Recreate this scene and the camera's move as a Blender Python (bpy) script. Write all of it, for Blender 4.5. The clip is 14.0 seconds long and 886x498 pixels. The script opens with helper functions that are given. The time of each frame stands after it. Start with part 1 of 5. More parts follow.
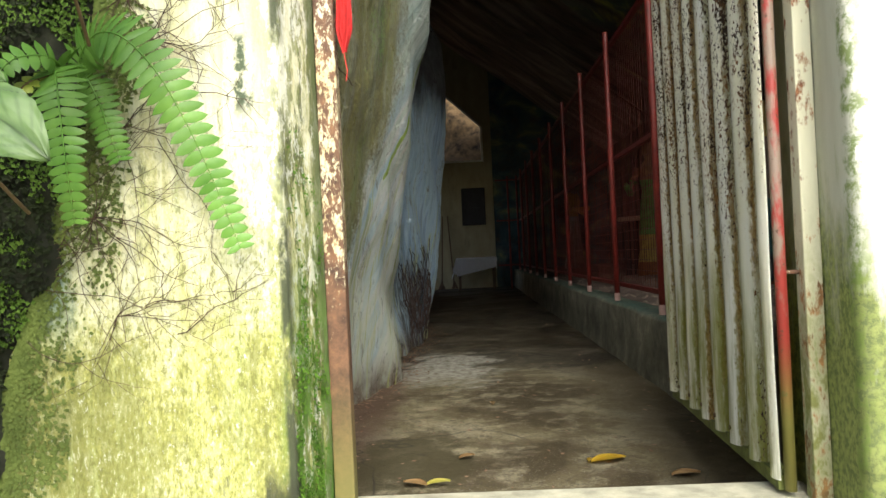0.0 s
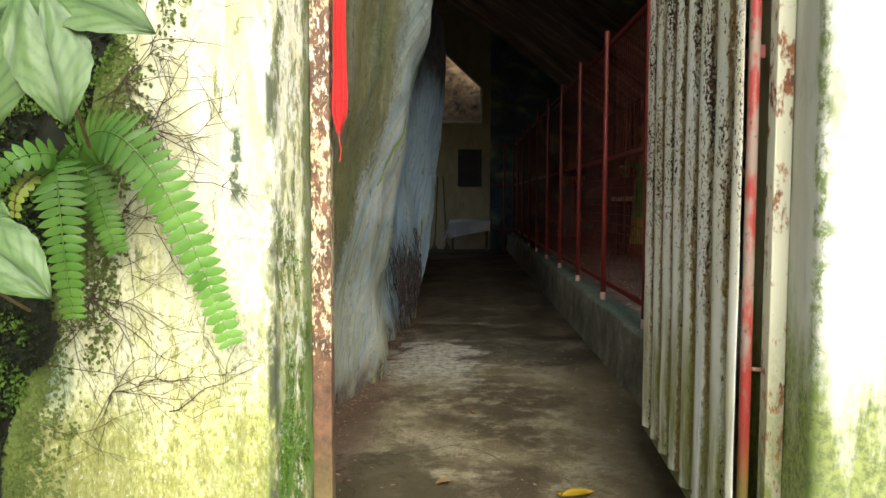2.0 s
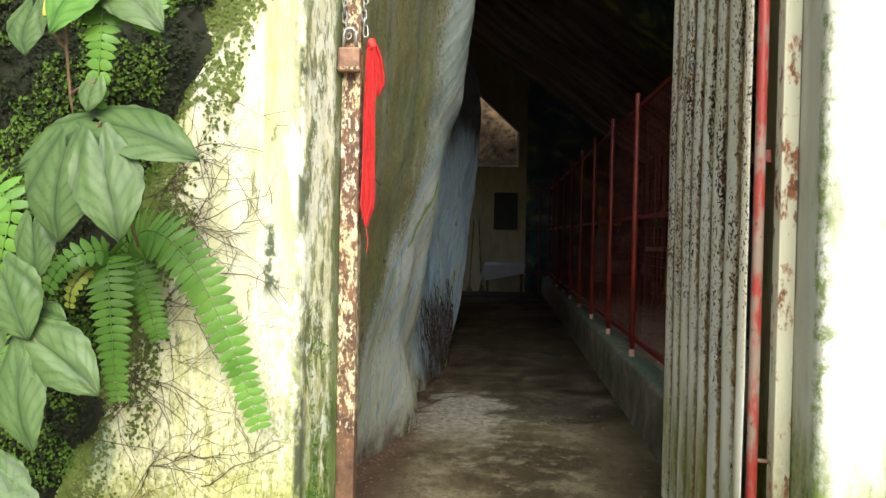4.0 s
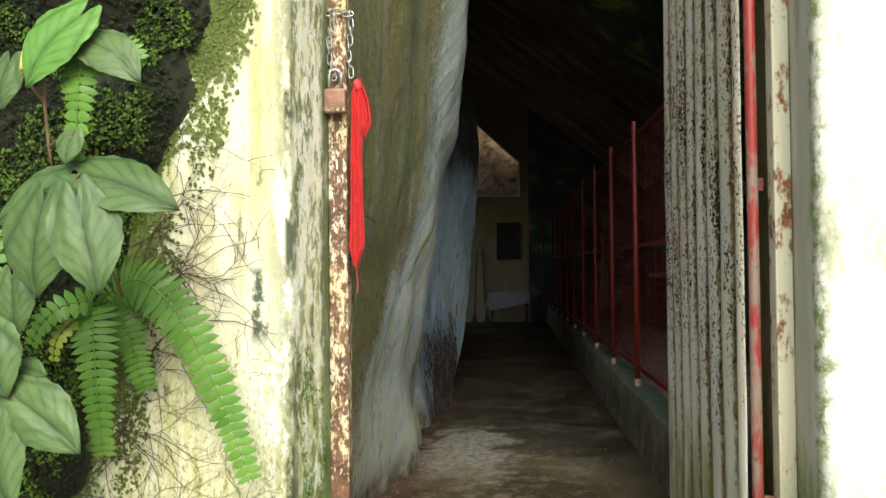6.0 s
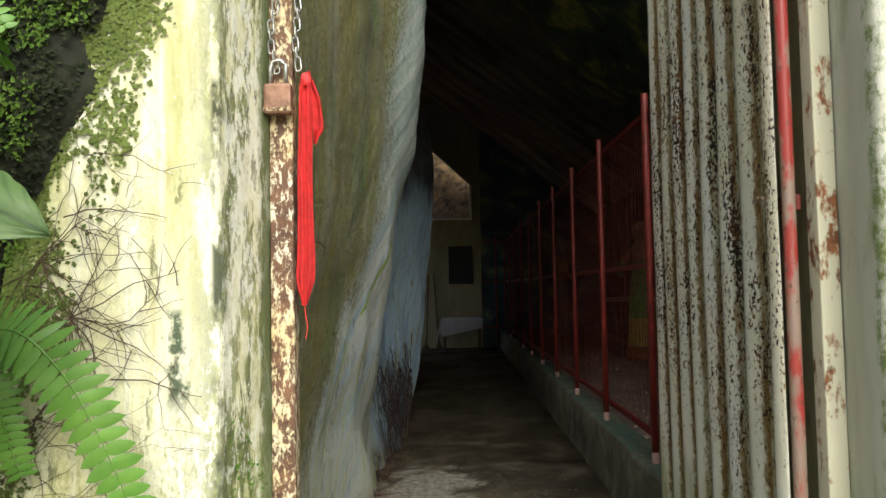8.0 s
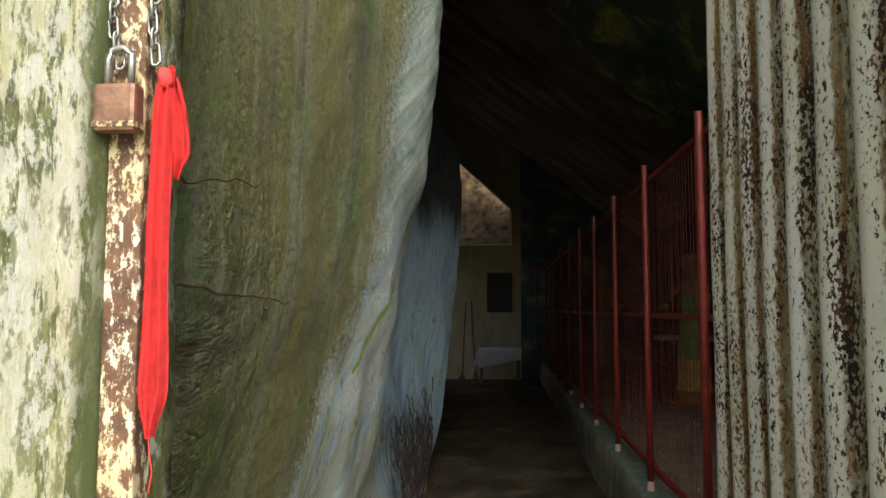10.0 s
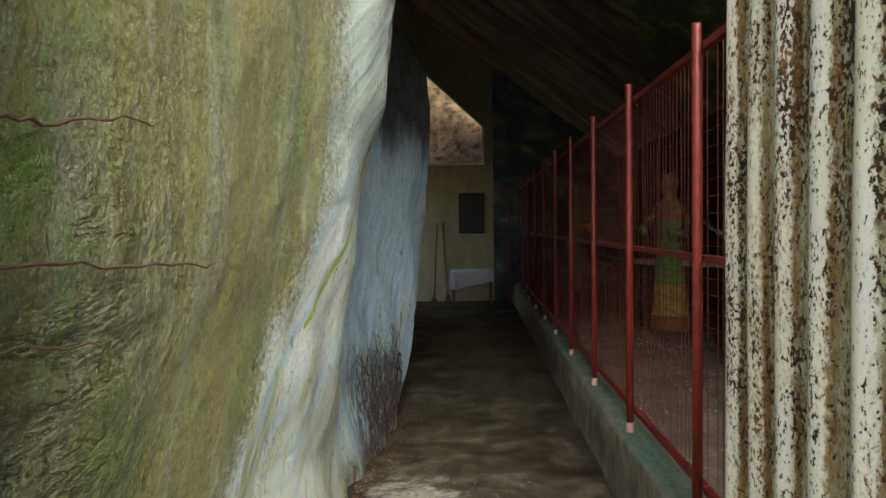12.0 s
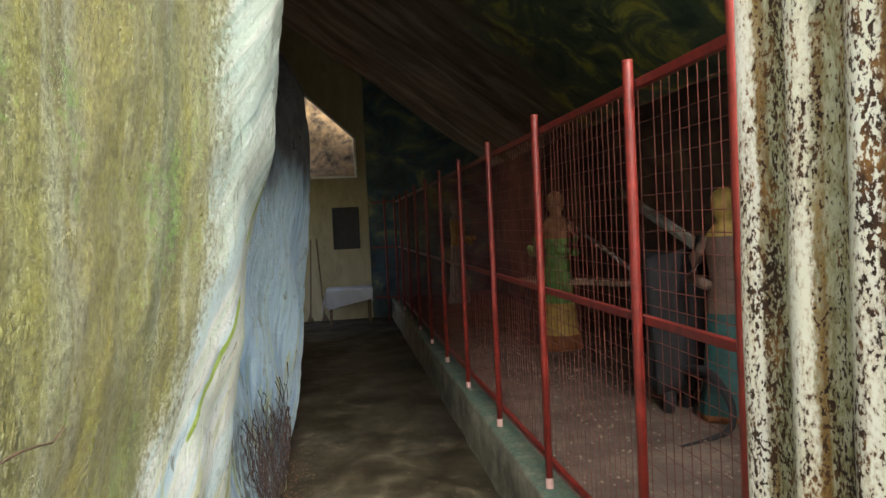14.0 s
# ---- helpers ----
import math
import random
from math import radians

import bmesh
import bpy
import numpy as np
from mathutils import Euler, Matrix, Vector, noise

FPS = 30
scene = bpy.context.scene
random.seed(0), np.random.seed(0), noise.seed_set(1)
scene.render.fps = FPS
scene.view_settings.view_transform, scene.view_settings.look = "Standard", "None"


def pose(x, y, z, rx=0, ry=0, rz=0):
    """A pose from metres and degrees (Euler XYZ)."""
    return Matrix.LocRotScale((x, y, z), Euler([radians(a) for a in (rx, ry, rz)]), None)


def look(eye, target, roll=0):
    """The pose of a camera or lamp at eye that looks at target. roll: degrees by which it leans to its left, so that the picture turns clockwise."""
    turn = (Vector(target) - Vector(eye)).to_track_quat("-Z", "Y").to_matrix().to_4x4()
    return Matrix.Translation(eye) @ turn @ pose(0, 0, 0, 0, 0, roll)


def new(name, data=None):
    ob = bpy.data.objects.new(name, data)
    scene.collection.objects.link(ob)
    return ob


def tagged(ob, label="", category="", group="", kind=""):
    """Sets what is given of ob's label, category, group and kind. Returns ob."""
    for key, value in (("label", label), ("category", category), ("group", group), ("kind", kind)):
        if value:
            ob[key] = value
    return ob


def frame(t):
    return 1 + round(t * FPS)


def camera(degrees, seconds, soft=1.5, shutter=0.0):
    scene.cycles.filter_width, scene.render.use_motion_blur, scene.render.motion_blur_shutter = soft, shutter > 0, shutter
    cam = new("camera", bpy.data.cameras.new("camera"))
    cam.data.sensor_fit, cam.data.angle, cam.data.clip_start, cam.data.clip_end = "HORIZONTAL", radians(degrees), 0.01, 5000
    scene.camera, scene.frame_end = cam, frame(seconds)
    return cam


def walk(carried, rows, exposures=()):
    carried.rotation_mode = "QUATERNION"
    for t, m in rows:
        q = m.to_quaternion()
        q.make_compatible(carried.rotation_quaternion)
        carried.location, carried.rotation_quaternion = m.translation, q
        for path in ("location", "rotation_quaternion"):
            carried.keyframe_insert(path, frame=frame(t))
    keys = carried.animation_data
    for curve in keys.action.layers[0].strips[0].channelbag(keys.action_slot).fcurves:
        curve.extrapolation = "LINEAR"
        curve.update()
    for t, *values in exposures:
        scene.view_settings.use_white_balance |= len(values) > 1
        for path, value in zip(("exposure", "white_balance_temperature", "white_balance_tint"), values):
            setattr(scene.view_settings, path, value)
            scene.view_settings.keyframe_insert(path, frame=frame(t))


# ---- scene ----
cam = camera(60.9, 14.0)
PATH = [
    (0, (0.004, -0.037, 0.693), (-0.06, 1.962, 0.708), -2.7),
    (0.5, (0.018, -0.04, 0.785), (-0.04, 1.959, 0.749), -1.6),
    (1, (0.031, -0.057, 0.877), (-0.018, 1.941, 0.785), -1.5),
    (1.5, (0.033, -0.067, 0.949), (-0.006, 1.929, 0.831), -1.2),
    (2, (0.034, -0.092, 1.005), (-0.018, 1.903, 0.873), 0.1),
    (2.5, (0.04, -0.142, 1.049), (-0.067, 1.848, 0.877), 1.1),
    (3, (0.045, -0.181, 1.093), (-0.104, 1.807, 0.928), 1.6),
    (3.2, (0.052, -0.192, 1.104), (-0.09, 1.799, 0.967), 1.8),
    (5.5, (0.11, -0.181, 1.162), (-0.066, 1.811, 1.18), -0.8),
    (6, (0.112, -0.164, 1.157), (-0.054, 1.829, 1.199), -0.6),
    (6.5, (0.103, -0.129, 1.155), (-0.07, 1.862, 1.238), -0.5),
    (7, (0.092, -0.055, 1.153), (-0.024, 1.939, 1.266), -0.6),
    (9.3, (-0.013, 0.553, 1.245), (-0.022, 2.551, 1.332), -1.2),
    (9.5, (0.035, 0.609, 1.252), (-0.03, 2.603, 1.383), -0.9),
    (10, (0.172, 0.745, 1.309), (0.023, 2.733, 1.468), 0.0),
    (10.5, (0.276, 0.784, 1.362), (0.155, 2.779, 1.434), -0.3),
    (11, (0.271, 0.822, 1.385), (0.158, 2.819, 1.375), -1.0),
    (11.5, (0.232, 0.933, 1.393), (0.151, 2.93, 1.33), 0.2),
    (12, (0.18, 1.096, 1.405), (0.102, 3.093, 1.342), -0.7),
    (12.5, (0.108, 1.309, 1.494), (0.222, 3.304, 1.41), -2.7),
    (13, (0.059, 1.421, 1.606), (0.264, 3.409, 1.533), -2.7),
    (13.5, (0.049, 1.463, 1.622), (0.287, 3.447, 1.545), -2.8),
    (14, (0.047, 1.505, 1.613), (0.317, 3.485, 1.547), -2.7),
]
walk(cam, [(t, look(eye, target, roll)) for t, eye, target, roll in PATH],
     [(0.0, 0.9), (3.0, 0.8), (6.5, 0.45), (9.5, 0.42), (10.0, 0.65), (11.0, 1.2), (12.5, 1.8), (14.0, 2.28)])

# ---------- light ----------
world = bpy.data.worlds.new("world")
scene.world = world
world.use_nodes = True
wn = world.node_tree
bg = wn.nodes["Background"]
sky = wn.nodes.new("ShaderNodeTexSky")
sky.sky_type = "NISHITA"
sky.sun_disc = False
sky.sun_elevation = radians(39)
sky.sun_rotation = radians(169)
sky.dust_density = 4.0
wn.links.new(sky.outputs[0], bg.inputs[0])
bg.inputs[1].default_value = 0.13
sun = new("sun", bpy.data.lights.new("sun", "SUN"))
sun.data.energy, sun.data.angle, sun.data.color = 3.1, radians(44), (0.96, 1.0, 0.93)
sun.matrix_world = look((1.2, -6.0, 4.9), (0, 0, 0))


# ---------- material helpers ----------
class Nodes:
    """A small wrapper to write node materials briefly."""

    def __init__(self, name, rough=0.8, metal=0.0):
        self.m = bpy.data.materials.new(name)
        self.m.use_nodes = True
        self.t = self.m.node_tree
        self.b = self.t.nodes["Principled BSDF"]
        self.b.inputs["Roughness"].default_value = rough
        self.b.inputs["Metallic"].default_value = metal
        self.pos = self.t.nodes.new("ShaderNodeNewGeometry").outputs["Position"]

    def put(self, socket, value):
        if isinstance(value, bpy.types.NodeSocket):
            self.t.links.new(value, socket)
        else:
            socket.default_value = (*value, 1) if isinstance(value, tuple) and len(value) == 3 and socket.type == "RGBA" else value

    def at(self, sx=1, sy=1, sz=1, of=(0, 0, 0)):
        n = self.t.nodes.new("ShaderNodeMapping")
        self.put(n.inputs[0], self.pos)
        n.inputs["Location"].default_value = of
        n.inputs["Scale"].default_value = (sx, sy, sz)
        return n.outputs[0]

    def noise(self, scale=5, detail=6, rough=0.6, v=None, warp=0.0):
        n = self.t.nodes.new("ShaderNodeTexNoise")
        self.put(n.inputs["Vector"], v or self.pos)
        n.inputs["Scale"].default_value = scale
        n.inputs["Detail"].default_value = detail
        n.inputs["Roughness"].default_value = rough
        n.inputs["Distortion"].default_value = warp
        return n.outputs["Fac"]

    def voro(self, scale=20, v=None, feature="F1", out="Distance"):
        n = self.t.nodes.new("ShaderNodeTexVoronoi")
        n.feature = feature
        self.put(n.inputs["Vector"], v or self.pos)
        n.inputs["Scale"].default_value = scale
        return n.outputs[out]

    def ramp(self, fac, *stops):
        n = self.t.nodes.new("ShaderNodeValToRGB")
        self.put(n.inputs[0], fac)
        e = n.color_ramp.elements
        while len(e) < len(stops):
            e.new(0.5)
        for el, (p, c) in zip(e, stops):
            el.position = p
            el.color = (c, c, c, 1) if isinstance(c, (int, float)) else (*c, 1)
        return n.outputs[0]

    def mix(self, fac, a, b, kind="MIX"):
        n = self.t.nodes.new("ShaderNodeMix")
        n.data_type = "RGBA"
        n.blend_type = kind
        self.put(n.inputs[0], fac)
        self.put(n.inputs[6], a)
        self.put(n.inputs[7], b)
        return n.outputs[2]

    def math(self, op, a, b=0.0, clamp=False):
        n = self.t.nodes.new("ShaderNodeMath")
        n.operation = op
        n.use_clamp = clamp
        self.put(n.inputs[0], a)
        self.put(n.inputs[1], b)
        return n.outputs[0]

    def xyz(self):
        n = self.t.nodes.new("ShaderNodeSeparateXYZ")
        self.put(n.inputs[0], self.pos)
        return n.outputs

    def comb(self, a, b, c=0.0):
        n = self.t.nodes.new("ShaderNodeCombineXYZ")
        for i, v in enumerate((a, b, c)):
            self.put(n.inputs[i], v)
        return n.outputs[0]

    def span(self, v, lo, hi):
        n = self.t.nodes.new("ShaderNodeMapRange")
        n.interpolation_type = "SMOOTHSTEP"
        self.put(n.inputs[0], v)
        n.inputs[1].default_value, n.inputs[2].default_value = lo, hi
        return n.outputs[0]

    def stroke(self, y, z, a, b, width):
        """A mask along a line in the y-z plane."""
        dy, dz = b[0] - a[0], b[1] - a[1]
        ll = dy * dy + dz * dz
        py, pz = self.math("SUBTRACT", y, a[0]), self.math("SUBTRACT", z, a[1])
        t = self.math("DIVIDE", self.math("ADD", self.math("MULTIPLY", py, dy), self.math("MULTIPLY", pz, dz)), ll, True)
        ey, ez = self.math("SUBTRACT", py, self.math("MULTIPLY", t, dy)), self.math("SUBTRACT", pz, self.math("MULTIPLY", t, dz))
        d = self.math("SQRT", self.math("ADD", self.math("MULTIPLY", ey, ey), self.math("MULTIPLY", ez, ez)))
        return self.span(self.math("ADD", d, self.math("MULTIPLY", self.math("SUBTRACT", self.noise(30, 5, 0.7), 0.5), width)), width, width * 0.6)

    def rand(self):
        return self.t.nodes.new("ShaderNodeObjectInfo").outputs["Random"]

    def island(self):
        return self.t.nodes.new("ShaderNodeNewGeometry").outputs["Random Per Island"]

    def done(self, color, bump=None, strength=0.3, dist=0.01, rough=None):
        self.put(self.b.inputs["Base Color"], color)
        if rough is not None:
            self.put(self.b.inputs["Roughness"], rough)
        if bump is not None:
            n = self.t.nodes.new("ShaderNodeBump")
            n.inputs["Strength"].default_value = strength
            n.inputs["Distance"].default_value = dist
            self.put(n.inputs["Height"], bump)
            self.t.links.new(n.outputs[0], self.b.inputs["Normal"])
        return self.m


# ---------- materials ----------
def m_lime_wall():
    k = Nodes("limewashed mossy wall", 0.85)
    x, y, z = k.xyz()
    streak = k.noise(10, 8, 0.66, k.at(1, 1, 0.14), 0.2)
    broad = k.noise(3.5, 6, 0.6, k.at(1, 1, 0.35, (2, 0, 5)))
    grain = k.noise(75, 7, 0.75, k.at(1, 1, 0.7))
    speck = k.noise(34, 8, 0.78, k.at(1, 1, 0.55, (3, 9, 1)))
    patch = k.noise(6, 8, 0.7, k.at(1, 1, 0.45, (3, 1, 2)))
    c = k.ramp(streak, (0.34, (0.50, 0.47, 0.22)), (0.45, (0.70, 0.68, 0.42)), (0.55, (0.80, 0.79, 0.62)), (0.66, (0.86, 0.86, 0.78)))
    low = k.span(z, 1.05, 0.15)
    algae = k.math("ADD", k.math("MULTIPLY", low, 0.175), k.math("ADD", k.math("ADD", k.math("MULTIPLY", patch, 0.35), k.math("MULTIPLY", streak, 0.3)), k.math("MULTIPLY", grain, 0.35)))
    c = k.mix(k.ramp(algae, (0.50, 0.0), (0.64, 0.9)), c, k.ramp(speck, (0.40, (0.23, 0.24, 0.03)), (0.50, (0.45, 0.44, 0.08)), (0.58, (0.68, 0.67, 0.30))))
    c = k.mix(k.ramp(k.math("ADD", algae, k.math("MULTIPLY", speck, 0.5)), (0.83, 0), (0.93, 0.8)), c, (0.19, 0.20, 0.05))
    # long rain runs: washed white beside greenish ones
    runs = k.noise(1.0, 6, 0.62, k.comb(k.math("MULTIPLY", x, 24.0), k.math("MULTIPLY", z, 1.1), 3.0))
    c = k.mix(k.math("MULTIPLY", k.ramp(runs, (0.55, 0), (0.68, 0.6)), k.span(z, 0.45, 0.95)), c, (0.90, 0.90, 0.82))
    c = k.mix(k.ramp(runs, (0.32, 0.6), (0.46, 0)), c, (0.42, 0.47, 0.18))
    dens = k.math("ADD", speck, k.math("MULTIPLY", k.math("SUBTRACT", broad, 0.5), 0.35))
    c = k.mix(k.ramp(dens, (0.58, 0), (0.66, 0.6)), c, (0.42, 0.41, 0.19))
    c = k.mix(k.ramp(grain, (0.60, 0), (0.68, 0.8)), c, (0.90, 0.90, 0.84))
    dash = k.noise(120, 6, 0.75, k.at(1, 1, 0.4, (7, 2, 3)))
    c = k.mix(k.math("MULTIPLY", low, k.ramp(dash, (0.55, 0), (0.66, 0.55))), c, (0.86, 0.86, 0.66))
    c = k.mix(k.math("MULTIPLY", k.span(z, 1.25, 0.5), k.ramp(dash, (0.41, 0.85), (0.47, 0))), c, (0.17, 0.18, 0.045))
    # moss and black lichen along the corner and its inner face
    edge = k.span(x, -0.45, -0.34)
    e2 = k.math("MULTIPLY", edge, k.ramp(k.math("ADD", k.noise(11, 7, 0.7, k.at(1, 1, 0.25, (1, 5, 0))), k.math("MULTIPLY", k.math("SUBTRACT", grain, 0.5), 0.3)), (0.49, 0), (0.53, 1)))
    c = k.mix(k.math("MULTIPLY", e2, 0.8), c, k.ramp(grain, (0.4, (0.08, 0.10, 0.03)), (0.6, (0.28, 0.30, 0.11))))
    inner = k.span(x, -0.362, -0.352)
    c = k.mix(k.math("MULTIPLY", k.span(y, 1.66, 1.74), 0.7), c, k.ramp(k.noise(12, 7, 0.7), (0.42, (0.16, 0.18, 0.05)), (0.56, (0.46, 0.46, 0.20))))
    c = k.mix(k.math("MULTIPLY", inner, k.ramp(k.noise(16, 8, 0.75, k.at(1, 1.5, 0.3, (0, 4, 4))), (0.50, 0), (0.535, 0.9))), c, k.ramp(grain, (0.4, (0.05, 0.06, 0.02)), (0.6, (0.22, 0.25, 0.07))))
    c = k.mix(k.math("MULTIPLY", inner, k.ramp(speck, (0.52, 0), (0.56, 0.8))), c, (0.82, 0.82, 0.72))
    rim = k.math("MULTIPLY", k.math("MULTIPLY", k.span(y, 1.585, 1.63), k.span(y, 1.74, 1.70)), k.ramp(patch, (0.35, 0.6), (0.55, 1)))
    c = k.mix(k.math("MULTIPLY", rim, k.span(x, -0.365, -0.355)), c, (0.10, 0.13, 0.045))
    foot = k.math("MULTIPLY", k.span(z, 0.95, 0.25), k.span(x, -0.40, -0.345))
    c = k.mix(k.math("MULTIPLY", foot, k.ramp(k.noise(18, 6, 0.7, k.at(1, 1, 0.4)), (0.42, 0), (0.54, 0.95))), c, (0.09, 0.20, 0.02))
    line = k.math("MULTIPLY", k.span(k.math("ABSOLUTE", k.math("ADD", x, 0.362)), 0.014, 0.004), k.ramp(k.noise(9, 6, 0.7, k.at(1, 1, 0.5, (0, 0, 4))), (0.45, 0), (0.55, 0.95)))
    c = k.mix(line, c, (0.05, 0.06, 0.03))
    # dark drip of lichen below a hole in the plaster
    drip = k.math("MULTIPLY", k.span(k.math("ABSOLUTE", k.math("ADD", k.math("ADD", x, 0.432), k.math("MULTIPLY", k.math("SUBTRACT", speck, 0.5), 0.10))), 0.022, 0.006), k.math("MULTIPLY", k.span(z, 0.97, 1.02), k.span(z, 1.165, 1.14)))
    c = k.mix(k.math("MULTIPLY", drip, k.ramp(k.noise(22, 6, 0.7), (0.40, 0), (0.5, 0.95))), c, (0.05, 0.08, 0.04))
    c = k.mix(k.ramp(k.noise(9, 7, 0.72, k.at(1.5, 1, 0.4, (2, 2, 9))), (0.62, 0), (0.66, 0.8)), c, k.ramp(grain, (0.42, (0.06, 0.075, 0.03)), (0.6, (0.24, 0.24, 0.10))))
    blot = k.math("ADD", k.math("MULTIPLY", k.span(k.math("ABSOLUTE", k.math("ADD", x, 0.385)), 0.07, 0.0), 0.6), k.math("MULTIPLY", patch, 0.6))
    c = k.mix(k.math("MULTIPLY", k.ramp(blot, (0.56, 0), (0.64, 0.9)), k.span(k.math("ADD", z, k.math("MULTIPLY", patch, 0.3)), 0.44, 0.38)), c, (0.035, 0.04, 0.02))
    blue = k.math("MULTIPLY", k.span(k.math("ABSOLUTE", k.math("ADD", z, -0.72)), 0.22, 0.05), k.span(k.math("ABSOLUTE", k.math("ADD", x, 0.84)), 0.09, 0.02))
    c = k.mix(k.math("MULTIPLY", blue, k.ramp(patch, (0.44, 0), (0.56, 0.7))), c, (0.10, 0.22, 0.26))
    hgt = k.math("ADD", k.math("MULTIPLY", streak, 0.8), k.math("ADD", k.math("MULTIPLY", speck, 0.8), k.math("MULTIPLY", grain, 0.4)))
    return k.done(c, hgt, 0.6, 0.010)


def m_right_pillar():
    k = Nodes("damp limewashed pillar with shade-grey inner face", 0.85)
    x, y, z = k.xyz()
    streak = k.noise(8, 7, 0.65, k.at(1, 1, 0.14))
    grain = k.noise(60, 5, 0.7)
    c = k.ramp(streak, (0.3, (0.78, 0.76, 0.62)), (0.6, (0.90, 0.89, 0.82)))
    # inner face coloured greyer, for the shade it lies in
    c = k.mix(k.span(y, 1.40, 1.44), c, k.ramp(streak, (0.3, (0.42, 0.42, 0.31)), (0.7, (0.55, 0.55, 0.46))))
    g = k.math("ADD", k.math("MULTIPLY", k.span(z, 1.1, 0.0), 0.45), k.noise(7, 7, 0.7, k.at(1, 1, 0.3)))
    c = k.mix(k.ramp(g, (0.52, 0), (0.74, 0.95)), c, k.ramp(grain, (0.4, (0.09, 0.12, 0.02)), (0.6, (0.24, 0.28, 0.06))))
    rim = k.math("MULTIPLY", k.span(k.math("ABSOLUTE", k.math("SUBTRACT", y, 1.43)), 0.03, 0.012), k.ramp(k.noise(30, 7, 0.75), (0.46, 0), (0.58, 0.9)))
    c = k.mix(rim, c, (0.14, 0.20, 0.04))
    return k.done(c, k.math("ADD", streak, grain), 0.4, 0.006)


def m_plaster(name, a, b, scale=6):
    k = Nodes(name, 0.88)
    n = k.noise(scale, 8, 0.65, k.at(1, 1, 0.4))
    g = k.noise(70, 4, 0.6)
    c = k.ramp(n, (0.3, a), (0.7, b))
    c = k.mix(k.ramp(k.noise(3.1, 7, 0.7, k.at(1, 1, 0.5, (4, 4, 4))), (0.55, 0), (0.72, 0.6)), c, tuple(v * 0.45 for v in a))
    return k.done(c, k.math("ADD", n, g), 0.25, 0.006)


def m_rock():
    k = Nodes("painted boulder rock", 0.7)
    x, y, z = k.xyz()
    streak = k.noise(2.6, 3, 0.5, k.at(1, 1.7, 0.14), 0.4)
    fine = k.noise(58, 7, 0.74)
    mid = k.noise(11, 7, 0.68, k.at(1, 1, 0.7, (5, 2, 1)))
    c = k.ramp(streak, (0.34, (0.15, 0.175, 0.065)), (0.43, (0.27, 0.25, 0.045)), (0.49, (0.33, 0.34, 0.18)),
               (0.54, (0.24, 0.215, 0.05)), (0.60, (0.37, 0.375, 0.23)), (0.68, (0.52, 0.54, 0.43)))
    run = k.noise(1.0, 7, 0.66, k.comb(k.math("MULTIPLY", y, 13.0), k.math("MULTIPLY", z, 0.8), k.math("MULTIPLY", x, 3.0)), 0.3)
    c = k.mix(k.ramp(run, (0.34, 0.7), (0.46, 0)), c, (0.20, 0.165, 0.045))
    c = k.mix(k.ramp(run, (0.52, 0), (0.66, 0.7)), c, (0.52, 0.56, 0.44))
    c = k.mix(k.ramp(mid, (0.54, 0), (0.68, 0.4)), c, (0.44, 0.44, 0.32))
    c = k.mix(k.ramp(mid, (0.34, 0.6), (0.46, 0)), c, (0.13, 0.13, 0.06))
    c = k.mix(k.ramp(fine, (0.40, 0.85), (0.51, 0.0)), c, k.mix(0.7, c, (0.06, 0.065, 0.03)))
    c = k.mix(k.ramp(fine, (0.60, 0), (0.70, 0.5)), c, (0.55, 0.53, 0.42))
    c = k.mix(k.ramp(k.math("ADD", k.noise(4.5, 4, 0.6, k.at(1, 1, 0.6, (8, 1, 3))), k.math("MULTIPLY", k.math("SUBTRACT", fine, 0.5), 0.8)), (0.56, 0), (0.64, 0.85)), c, (0.15, 0.30, 0.05))
    band = k.span(k.math("ABSOLUTE", k.math("ADD", k.math("SUBTRACT", y, 2.92), k.math("MULTIPLY", k.math("SUBTRACT", mid, 0.5), 0.3))), 0.16, 0.05)
    c = k.mix(k.math("MULTIPLY", band, 0.75), c, k.ramp(fine, (0.4, (0.22, 0.19, 0.025)), (0.6, (0.41, 0.36, 0.06))))
    c = k.mix(k.ramp(k.voro(120), (0.0, 0.55), (0.22, 0.0)), c, (0.58, 0.58, 0.48))
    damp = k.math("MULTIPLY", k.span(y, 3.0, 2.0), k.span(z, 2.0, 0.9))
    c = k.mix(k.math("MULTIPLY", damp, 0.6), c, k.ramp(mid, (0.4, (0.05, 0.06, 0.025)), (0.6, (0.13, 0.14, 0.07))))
    grit = k.noise(150, 5, 0.75, k.at(1, 1, 0.8, (2, 6, 1)))
    c = k.mix(k.ramp(grit, (0.38, 0.6), (0.45, 0)), c, (0.10, 0.105, 0.04))
    # olive algae film in long runs
    c = k.mix(k.ramp(k.noise(3.2, 6, 0.62, k.at(1, 1.6, 0.3, (9, 3, 2))), (0.42, 0.0), (0.60, 0.55)), c, k.ramp(fine, (0.40, (0.17, 0.17, 0.03)), (0.60, (0.40, 0.39, 0.11))))
    c = k.mix(k.ramp(grit, (0.57, 0), (0.66, 0.7)), c, (0.66, 0.65, 0.50))
    # pale blue and white paint on the inner flank, its border running down aslant
    w = k.math("MULTIPLY", k.math("SUBTRACT", k.noise(5, 6, 0.65, k.at(1, 1, 0.35)), 0.5), 0.34)
    cv = k.t.nodes.new("ShaderNodeFloatCurve")
    k.put(cv.inputs["Value"], k.math("DIVIDE", z, 3.2))
    pts = cv.mapping.curves[0].points
